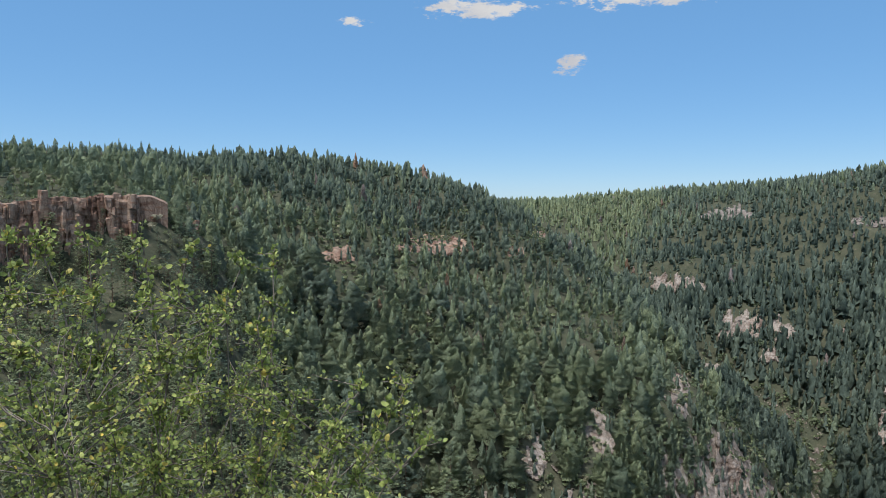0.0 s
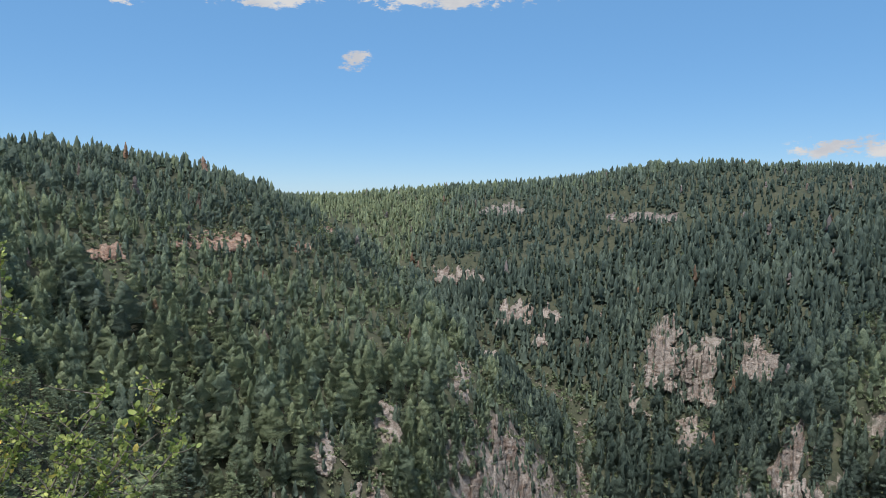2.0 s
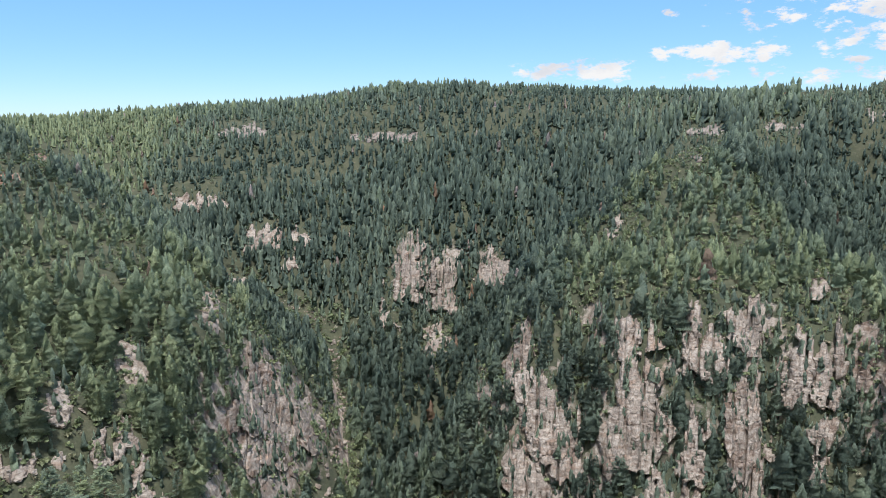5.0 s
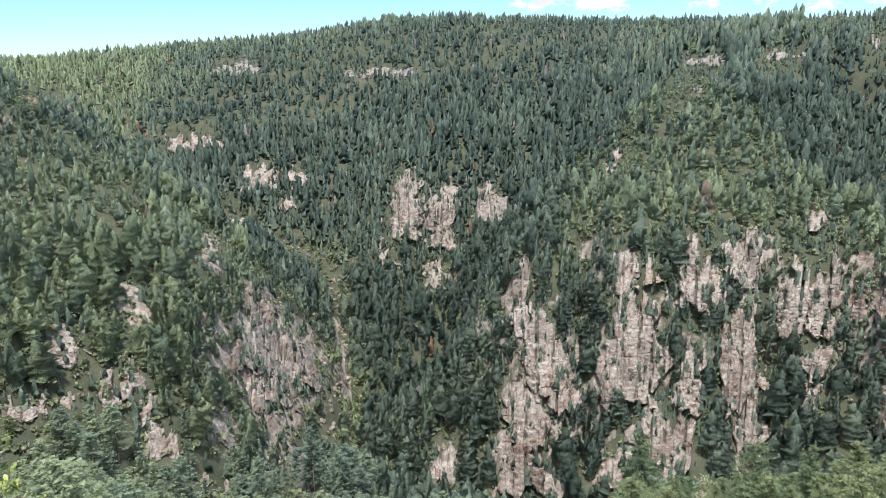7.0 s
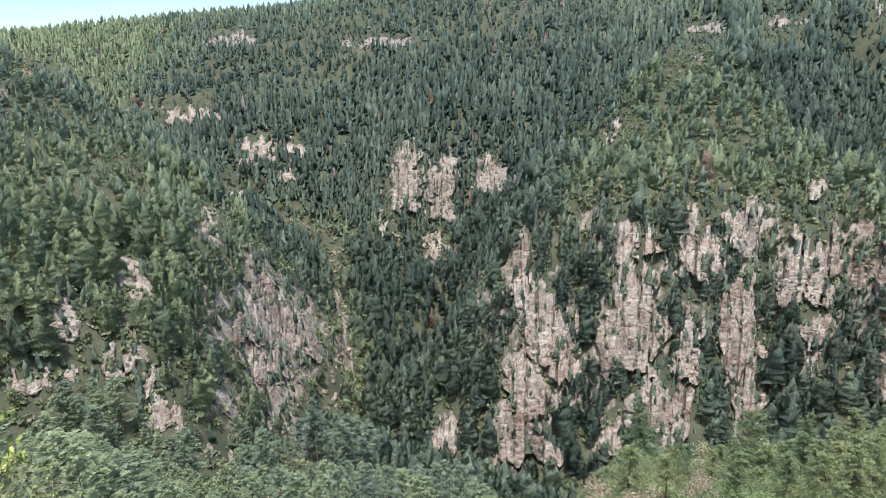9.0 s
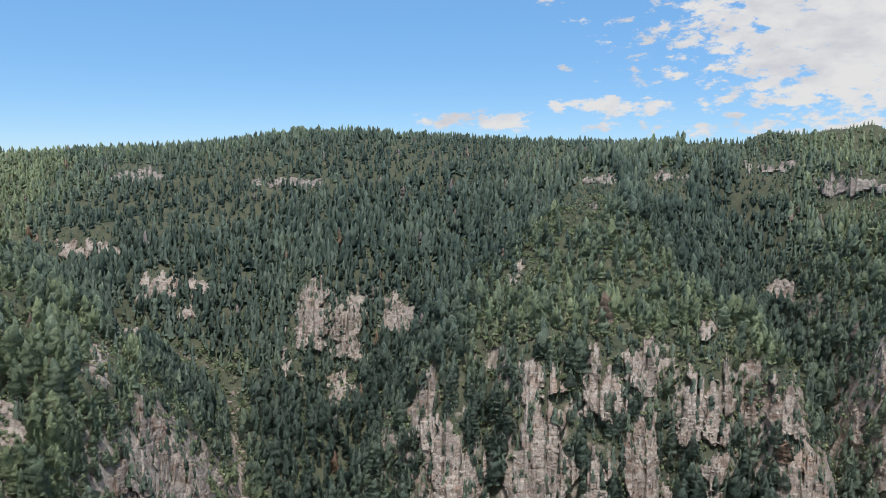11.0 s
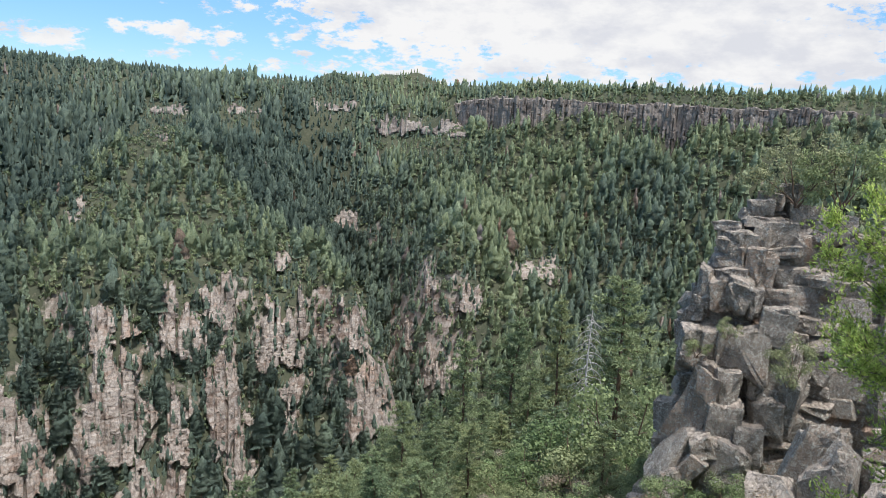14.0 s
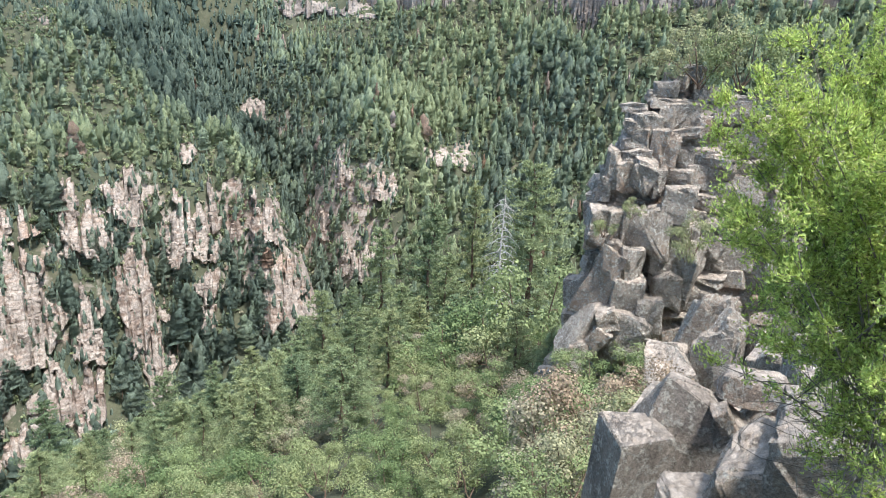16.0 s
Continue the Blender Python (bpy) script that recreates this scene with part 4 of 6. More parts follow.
def scatter():
    """Tree places on a jittered grid over the slopes, a second set on the steep parts; ground that no one on the lookout sees stays thin."""
    rng = np.random.RandomState(5)
    cell = 6.6
    g = np.arange(-900, 2700, cell)
    x0, y0 = np.meshgrid(g, g)
    x = np.concatenate([(x0 + rng.uniform(-0.5, 0.5, x0.shape) * cell).ravel() for _ in range(3)])
    y = np.concatenate([(y0 + rng.uniform(-0.5, 0.5, y0.shape) * cell).ravel() for _ in range(3)])
    extra = np.repeat([False, True, True], x0.size)
    r, az = np.hypot(x, y), np.degrees(np.arctan2(x, y))
    ok = (az > -40) & (az < 117) & (r > np.where(az < 44, 64, 100)) & ((r < 1450) | ((az > 66.5) & (az < 75.5) & (r > 2480) & (r < 2760)))
    x, y, r, az, extra = x[ok], y[ok], r[ok], az[ok], extra[ok]
    z = ground_at(az, r)
    # what the lookout can see: running horizon along each bearing
    hor = np.maximum.accumulate(GZ / GR, axis=1)
    i = np.clip(np.searchsorted(BEARINGS, az) - 1, 0, len(BEARINGS) - 1)
    j = np.clip(np.searchsorted(RINGS, r * 0.985) - 1, 0, len(RINGS) - 1)
    seen = ((z + 11) / r > hor[i, j]) & (z / r > -0.76)
    e = 4.0
    slope = np.hypot(ground_at(az, r + e) - ground_at(az, r - e), ground_at(az + np.degrees(e / r), r) - ground_at(az - np.degrees(e / r), r)) / (2 * e)
    patch = fbm(x, y, 70, 3, 77)
    keep = np.where(seen, 1.0, 0.03)
    keep *= np.where(extra, np.clip((slope - 0.45) * 0.85, 0.22 * (az > 48) * (r > 380) * (r < 800) + 0.4 * (az > 55) * (r > 520) * (r < 800) + 0.35 * (az > 62) * (r > 590) * (r < 800), 0.95), 1.0)
    keep *= np.clip(1.0 + 0.4 * patch, 0.7, 1)
    keep *= np.where(r > 850, 0.6, 1.0)
    rocky = np.zeros(len(x), bool)
    el = np.degrees(np.arctan(z / r))
    for oa, ow, foot, top, taper, rock in OUTCROPS:
        u = (el - foot) / (top - foot)
        on = (np.abs(az - oa) < ow * 0.5 * (1 - taper * np.clip(u, 0, 1))) & (el > foot - np.degrees(np.where(r < np.where(az < 28, 430, 330), np.where(az < 28, 11, 6), 1) / r)) & (u < 0.92)
        keep = np.where(on, keep * np.where(r < np.where(az < 28, 430, 330), 0.12, 0.26), keep)
        rocky = rocky | on
    keep = np.where(field_at(STREAM, az, r) < 4.5, 0, keep)
    keep = np.where((az > 53) & (az < 57.3) & (r > 592) & (r < 608), 0, keep)
    ok = rng.rand(len(x)) < keep
    return [q[ok] for q in (x, y, z, r, az, slope, patch, rocky)]


# highest angle above the eye that the crowns of the near slope reach, by bearing
BROW_AZ, BROW_EL = (-40, 2.5, 6.7, 12.8, 19.4, 26.7, 31.6, 36.7, 41.8, 47, 53, 58.5, 62.5, 66.5, 70.7, 76.5, 84, 90, 96, 110), (-22, -22.2, -24.9, -29.9, -31.6, -32.2, -33, -32.8, -35.7, -35.9, -30.8, -30.6, -28.8, -28.2, -26.2, -24.3, -21.5, -20, -23, -27)


def build_woods():
    rng = np.random.RandomState(6)
    x, y, z, r, az, slope, patch, rocky = scatter()
    # leafy scrub on the sunny nose, under the far rim and in the gullies
    nose = (az > 46) & (az < 66) & (r > 390) & (r < np.interp(az, (43, 48, 54, 58, 63, 70), (450, 545, 625, 605, 525, 420)))
    scrub = 0.08 + 0.3 * nose + 0.32 * (az > 79) * (r > 560) * (r < 645) + 0.12 * (az > 70) * (r > 400)
    scrub += 0.25 * (r < 420) * (az < 12) + 0.15 * (az > 48) * (r < 420)
    ravine, stream = field_at(RAVINE, az, r), field_at(STREAM, az, r)
    scrub = scrub * np.where((ravine < 30) & ~nose, 0.3, 1) + 0.5 * (stream < 16)
    leafy = rng.rand(len(x)) < scrub
    size = np.where(leafy, rng.uniform(5.0, 9.5, len(x)), rng.gamma(4, 1.0, len(x)) * 1.9 + 7.5)
    size = np.clip(size, 4, 24) * np.clip(1.12 - 0.22 * slope, 0.6, 1.1)
    size = np.where(r > 850, size * 0.74, size) * np.where(rocky, 0.6, 1.0) * np.where((az < 14) & (r > np.where(az < -16, 270, 400)) & (r < 850), 0.66, 1.0) * np.where((az > 40) & (r > 800), 0.72, 1.0) * np.where((az > 62) & (r > 590), np.where(z > 8, 0.48, 0.85), 1.0)
    # tone paints shade on far wall and ravines, light on crests and far rim
    wall_shade = np.clip((az - 13) / 6, 0, 1) * np.clip((51 - az) / 4, 0, 1) * np.clip((r - 430) / 60, 0, 1) * np.clip((1080 - r) / 120, 0, 1)
    # sunlit patch of the far plateau, put into the crown tone
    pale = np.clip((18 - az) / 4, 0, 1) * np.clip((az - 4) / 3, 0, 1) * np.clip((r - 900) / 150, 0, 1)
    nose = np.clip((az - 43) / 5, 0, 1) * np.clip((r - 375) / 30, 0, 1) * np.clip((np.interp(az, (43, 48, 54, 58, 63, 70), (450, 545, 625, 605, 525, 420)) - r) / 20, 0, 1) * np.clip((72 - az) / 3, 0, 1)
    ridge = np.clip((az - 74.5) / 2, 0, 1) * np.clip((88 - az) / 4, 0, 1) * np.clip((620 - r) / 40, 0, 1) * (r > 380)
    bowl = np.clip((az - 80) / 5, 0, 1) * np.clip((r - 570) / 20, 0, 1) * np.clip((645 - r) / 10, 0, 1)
    tone = rng.beta(3.4, 3.6, len(x)) * 0.85 + 0.1 + 0.3 * patch - 0.36 * wall_shade + 0.5 * pale + 0.2 * nose + 0.14 * ridge + 0.34 * bowl + 0.3 * np.clip((az - 66) / 6, 0, 1) * (r > 380) - 0.38 * np.exp(-(ravine / 42) ** 2) * (az > 30) * (1 - nose)
    # left slope toned up in place of the sun it misses
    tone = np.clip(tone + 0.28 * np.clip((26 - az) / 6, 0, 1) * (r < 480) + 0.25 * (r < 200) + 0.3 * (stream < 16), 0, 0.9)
    size = np.where(nose > 0.4, size * 0.78, size)
    size = np.where((az > -33) & (az < -20) & (r > 205) & (r < 284), size * np.where(r < 243, 0.8, 0.42), np.where((az < -18) & (r > 284), size * 0.8, size))
    tone = np.where(rng.rand(len(x)) < 0.007, rng.uniform(0.96, 1.0, len(x)), tone)
    # stunted growth before the high basalt ledges
    el = np.degrees(np.arctan(z / r))
    for oa, ow, foot, top, taper, rock in OUTCROPS:
        if rock == "basalt" and oa > 52:
            size = np.where((np.abs(az - oa) < ow * 0.45) & (el < top) & (el > foot - 1.8) & (r > 430), np.minimum(size, 5.0), size)
    # the lookout sees over the nearer crowns
    room = r * np.tan(np.radians(np.interp(az, BROW_AZ, BROW_EL))) - z
    near = (r < 215) & (az > 2)
    size = np.where(near, np.minimum(size, room * rng.uniform(0.75, 1.05, len(x))), size)
    stay = ~near | (size > 4.2)
    x, y, z, r, az, size, tone, leafy = [q[stay] for q in (x, y, z, r, az, size, tone, leafy)]
    lod = np.where(r < np.where(az < 30, 265, 210), "fine", np.where(r < 380, "near", np.where(r < 640, "mid", "far")))
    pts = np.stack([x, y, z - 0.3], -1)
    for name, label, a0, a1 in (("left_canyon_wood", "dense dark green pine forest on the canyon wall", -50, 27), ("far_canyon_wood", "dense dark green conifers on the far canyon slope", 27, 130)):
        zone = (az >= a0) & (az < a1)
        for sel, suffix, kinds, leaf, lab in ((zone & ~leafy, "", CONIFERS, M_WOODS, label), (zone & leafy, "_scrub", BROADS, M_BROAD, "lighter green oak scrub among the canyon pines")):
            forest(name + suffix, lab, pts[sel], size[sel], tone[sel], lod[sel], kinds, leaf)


build_woods()


def low_scrub():
    """Knee- to head-high bushes between the trees and on the ledges of the nearer walls."""
    rng = np.random.RandomState(9)
    n = 52000
    az, r = rng.uniform(-30, 104, n), np.sqrt(rng.uniform(150 ** 2, 660 ** 2, n))
    z = ground_at(az, r)
    hor = np.maximum.accumulate(GZ / GR, axis=1)
    i = np.clip(np.searchsorted(BEARINGS, az) - 1, 0, len(BEARINGS) - 1)
    j = np.clip(np.searchsorted(RINGS, r * 0.985) - 1, 0, len(RINGS) - 1)
    near_rock = np.zeros(n, bool)
    el = np.degrees(np.arctan(z / r))
    for oa, ow, foot, top, taper, rock in OUTCROPS:
        near_rock |= (np.abs(az - oa) < ow * 0.8) & (el > foot - 2) & (el < top + 2)
    ok = ((z + 3) / r > hor[i, j]) & (rng.rand(n) < np.where(near_rock, 0.6, np.where((az > 28) & (r > 270), np.where((az > 55) & (r > 420), 0.6, 0.3), 0.12)))
    az, r, z = az[ok], r[ok], z[ok]
    pts = np.stack([r * np.sin(np.radians(az)), r * np.cos(np.radians(az)), z - 0.2], -1)
    forest("low_scrub", "low olive-green scrub on rocky canyon slopes", pts, rng.uniform(1.6, 4.6, len(r)), rng.rand(len(r)), np.full(len(r), "far"), {"far": [broadleaf(s, 9) for s in (41, 42, 43)]}, M_BROAD)


low_scrub()


# ---- cliffs ----
def thing(name, place, label, category, group=""):
    ob = new(name)
    ob.location = place
    return tagged(ob, label, category, group)


def part(name, me, parent, m=None, label=""):
    ob = new(name, me)
    ob.parent = parent
    if m is not None:
        ob.matrix_basis = m
    if label:
        ob["label"] = label
    return ob


def block_mesh(seed, mat, jitter=0.2, extra=5):
    """A unit block of broken rock, few faces."""
    rng = random.Random(seed)
    bm = bmesh.new()
    for sx in (-0.5, 0.5):
        for sy in (-0.5, 0.5):
            for sz in (-0.5, 0.5):
                bm.verts.new((sx * (1 - rng.random() * jitter * 1.6), sy * (1 - rng.random() * jitter * 1.6), sz * (1 - rng.random() * jitter)))
    for _ in range(extra):
        ax = rng.randrange(3)
        p = [rng.uniform(-0.42, 0.42) for _ in range(3)]
        p[ax] = rng.choice((-0.53, 0.53))
        bm.verts.new(p)
    res = bmesh.ops.convex_hull(bm, input=bm.verts)
    bmesh.ops.delete(bm, geom=[g for g in res["geom_interior"] if isinstance(g, bmesh.types.BMVert)], context="VERTS")
    me = bpy.data.meshes.new("rock_block")
    bm.to_mesh(me)
    bm.free()
    me.materials.append(mat)
    return me


SAND_BLOCKS = [block_mesh(500 + s, M_SAND) for s in range(24)]
RED_BLOCKS = [block_mesh(570 + s, M_REDROCK, 0.24) for s in range(12)]
BASALT_BLOCKS = [block_mesh(540 + s, M_BASALT, 0.24) for s in range(18)]


def cells(q, size, seed):
    """Uneven joint spacing along q: the cell number and how near its edge (0) or middle (1) each place lies."""
    g = q / size
    base = np.floor(g)
    warp = lambda n: n + 0.7 * (hash2(n, n * 0 + 3, seed) - 0.5)
    idx = np.where(g < warp(base), base - 1, base)
    idx = np.where(g >= warp(idx + 1), idx + 1, idx)
    lo, hi = warp(idx), warp(idx + 1)
    t = (g - lo) / np.maximum(hi - lo, 1e-3)
    return idx, 1 - np.abs(2 * t - 1)


def face_relief(u, z, seed, rib, bed, depth):
    """How far a jointed, bedded rock face stands out: ribs between upright cracks, ledges between beds, rough grain."""
    sway = 1.6 * fbm(z * 1.0, u * 0.1, 14, 2, seed + 5)
    ri, rm = cells(u + sway, rib, seed)
    big, bm_ = cells(u + sway * 2, rib * 3.3, seed + 9)
    shift = hash2(ri, ri * 0 + 1, seed + 2)
    bi, bmid = cells(z + 0.8 * fbm(u, z, 9, 2, seed + 7) + shift * bed * 1.4, bed, seed + 1)
    out = 1.0 * depth * (hash2(ri, bi * 0 + 2, seed + 3) - 0.5) + 1.4 * depth * (hash2(big, big * 0 + 5, seed + 4) - 0.5)
    out = out + 0.35 * depth * (hash2(ri, bi, seed + 6) - 0.5)
    out = out - 0.95 * depth * np.clip(1 - rm / 0.2, 0, 1) - 0.14 * depth * np.clip(1 - bmid / 0.2, 0, 1)
    return out + 0.5 * fbm(u, z, 2.6, 2, seed + 8)


def face_mesh(az_u, zs, base_r, out, mat):
    """A rock face from bearings along it (one per column), heights and distances."""
    r = base_r - out
    x, y = r * np.sin(np.radians(az_u)), r * np.cos(np.radians(az_u))
    n, m = r.shape
    i, j = np.meshgrid(np.arange(n - 1), np.arange(m - 1), indexing="ij")
    faces = np.stack([i * m + j, (i + 1) * m + j, (i + 1) * m + j + 1, i * m + j + 1], -1).reshape(-1, 4)
    return np.stack([x, y, zs], -1).reshape(-1, 3), faces


def islands(faces):
    """The faces of each piece that hangs together, small crumbs left out."""
    label = np.arange(faces.max() + 1)
    while True:
        low = label[faces].min(1)
        was = label.copy()
        for k in range(4):
            np.minimum.at(label, faces[:, k], low)
        label = label[label]
        if (label == was).all():
            break
    own = label[faces[:, 0]]
    return [faces[own == k] for k in np.unique(own) if (own == k).sum() > 14]


def rock_face(ob, place, verts, faces, mat):
    used, back = np.unique(faces, return_inverse=True)
    verts, faces = verts[used], back.reshape(faces.shape)
    me = mesh_arrays("rock_face", verts - np.array(place), faces, [mat])
    return part("rock_face", me, ob)


def rock_wall(az, breadth, foot, top, taper, rock, seed):
    """One outcrop: towers and ribs of bedded stone that stand out of the slope, each with its own height, ledges between the beds and loose blocks."""
    rng = random.Random(seed)
    far = float(line_of_sight(az, [foot + 0.35 * (top - foot)])[0])
    wide, rise = math.radians(breadth) * far, math.radians(top - foot) * far
    grain = max(0.75, far / 480)
    us = np.linspace(-0.62, 0.62, max(9, int(wide * 1.24 / grain)))
    vs = np.linspace(-0.14, 1.1, max(9, int(rise * 1.24 / grain)))
    A, E = az + us * breadth, foot + vs * (top - foot)
    R = np.array([line_of_sight(a, E) for a in A])
    mid = float(np.median(R[:, len(vs) // 3]))
    beyond_crest = ease(ease((R > mid + 40).astype(float), 1, 0), 1, 1) > 0.3
    R = np.clip(R, mid - 45, mid + 45)
    R = ease(ease(R, 3, 0), 2, 1)
    U, V = np.repeat((us * wide)[:, None], len(vs), 1), np.repeat((vs * rise)[None], len(us), 0)
    # upright ribs; every rib climbs in beds that step back one behind the other
    rib_w = min(7.5, max(3.2, wide / 4.5))
    sway = 2.2 * fbm(V, U * 0.2, 18, 2, seed + 5)
    rib, rib_mid = cells(U + sway, rib_w, 480 + seed)
    own = hash2(rib, rib * 0 + 1, 490 + seed)
    beds, bed_mid = cells(V + own * 9 + 2.2 * fbm(U, V, 8, 3, seed + 7), 6.0, 430 + seed)
    step = np.zeros_like(R)
    for j in range(len(vs)):
        same = (beds == beds[:, j][:, None])
        low = np.argmax(same, axis=1)
        step[:, j] = R[np.arange(len(us)), low]
    R = np.minimum(R * 0.88 + step * 0.12, R + 2.5)
    thin, thin_mid = cells(V + 0.5 * fbm(U, V, 5, 2, seed + 6), 1.9, 431 + seed)
    split, split_mid = cells(U + sway * 1.3 + 0.5 * hash2(beds, rib, seed), rib_w * 0.42, 482 + seed)
    eu, ez = np.abs(us)[:, None] * 2 + 0 * V, np.clip(vs, 0, 1)[None] + 0 * V
    half = 1 - taper * ez ** 1.2 + 0.7 * fbm(V, V * 0 + np.sign(U) * 40, 8, 2, 410 + seed) + 0.55 * fbm(V, V * 0 + np.sign(U) * 90, 30, 2, 415 + seed)
    crest = 1.06 - 0.42 * own ** 1.3 - (0.2 * (1 - rib_mid) ** 1.5 if rise > 14 else 0.1) + 0.25 * fbm(U, V * 0, 5, 3, seed)
    sill = 0.16 * hash2(rib, rib * 0 + 2, 491 + seed) ** 1.4 + 0.1 * fbm(U, V * 0 + 50, 6, 3, seed + 2)
    inside = np.minimum(np.minimum((half - eu) * wide * 0.5, (crest - vs[None]) * rise), (vs[None] - sill + 0.02) * rise) + 5 * fbm(U + seed * 31, V, 9, 3, 400 + seed) - 17 * np.clip(fbm(U + seed * 17, V * 0.35, 12, 3, 440 + seed) - 0.08, 0, 1)
    stand = np.clip(np.where(beyond_crest, -3, inside) / 1.6, -1.6, 1)
    out = 3.2 * stand + 4.2 * (hash2(rib, rib * 0 + 3, seed + 3) - 0.5) + 0.5 * (hash2(rib, beds, seed + 6) - 0.5) + 0.8 * (hash2(split, beds, seed + 8) - 0.5) + 2.4 * fbm(U, V * 0.6, 7, 3, seed + 4) + 0.2 * (hash2(split, thin, seed + 9) - 0.5)
    out += 0.13 * min(wide, 26) * np.clip(1 - eu ** 2, 0, 1) - 3.4 * np.clip(1 - rib_mid / 0.2, 0, 1) - 1.5 * np.clip(1 - split_mid / 0.22, 0, 1) - 0.6 * np.clip(1 - bed_mid / 0.12, 0, 1) - 0.18 * np.clip(1 - thin_mid / 0.3, 0, 1)
    out = out * min(1.0, max(0.4, rise / 26))
    out = np.where(stand < -0.2, np.minimum(out, -3.0), out) + 0.35 * fbm(U, V, 2.4, 2, seed + 8)
    # rims of the sheet run back into the hill
    edge = np.maximum(np.clip(np.abs(us)[:, None] - 0.58, 0, 1) / 0.04, np.maximum(np.clip(vs[None] - 1.05, 0, 1) / 0.05, np.clip(-0.1 - vs[None], 0, 1) / 0.04))
    out = out - 9 * edge
    Z = (R - 0.55 * np.clip(out, -20, 0)) * np.tan(np.radians(E))[None]
    base = spot(az, mid + 4)
    kind, label, mat, blocks = ROCKS[rock]
    Ag = np.repeat(A[:, None], len(vs), 1)
    v, f = face_mesh(Ag, Z, R, out, mat)
    f = f[(stand.ravel()[f] > -0.9).any(1)]
    if len(f) < 12:
        return
    if rock == "sandstone" and rise > 22:
        label = "tall pale pinkish sandstone cliff split into ribs and ledges"
    ob = thing(kind, base, label, "rock")
    for g in islands(f):
        rock_face(ob, base, v, g, mat)
    for k in range(int(6 + wide * rise / 8)):
        i, j = rng.randrange(len(us)), rng.randrange(1, len(vs) - 1)
        if (stand[i, j] > 0.5 and rib_mid[i, j] > 0.3 and k % 4) or (az < 28 and k % 3):
            continue
        r = R[i, j] - max(out[i, j], 0) + 0.6
        LEDGE_TREES.append((r * math.sin(radians(A[i])), r * math.cos(radians(A[i])), float(Z[i, j]) - 0.8, rng.uniform(4, 9.5) if k % 3 == 0 else rng.uniform(1.6, 5.0)))
    for k in range(int(4 + wide * rise / 60)):
        i, j = rng.randrange(1, len(us) - 1), rng.randrange(2, len(vs) - 2)
        if not 0.0 < stand[i, j] < 1.1:
            continue
        w, h = rng.uniform(1.0, 3.0), rng.choice((1.0, 1.6, 2.6, 4.0)) * rng.uniform(0.8, 1.2)
        r = R[i, j] - out[i, j] + rng.uniform(0.4, 1.2)
        p = Vector((r * math.sin(radians(A[i])), r * math.cos(radians(A[i])), float(Z[i, j])))
        m = Matrix.LocRotScale(p - base, Euler((rng.uniform(-0.1, 0.1), rng.uniform(-0.1, 0.1), -radians(A[i]) + rng.uniform(-0.7, 0.7))), (w, rng.uniform(2, 3.4), h))
        part("rock_block", rng.choice(blocks), ob, m)


ROCKS = {"sandstone": ("sandstone_outcrop", "pale pinkish sandstone outcrop in bedded blocks on a wooded slope", M_SAND, SAND_BLOCKS),
         "basalt": ("basalt_outcrop", "grey-brown basalt ledge breaking out of a wooded slope", M_BASALT, BASALT_BLOCKS),
         "red": ("basalt_ledge", "broken reddish basalt ledge among the pines", M_REDROCK, RED_BLOCKS)}
LEDGE_TREES = []
for k, spec in enumerate(OUTCROPS):
    rock_wall(*spec, k)
ledge = np.array(LEDGE_TREES)
forest("ledge_wood", "small conifers rooted on sandstone ledges", ledge[:, :3], ledge[:, 3], np.random.RandomState(3).beta(4, 5, len(ledge)) * 0.85, np.full(len(ledge), "far"), CONIFERS, M_WOODS)


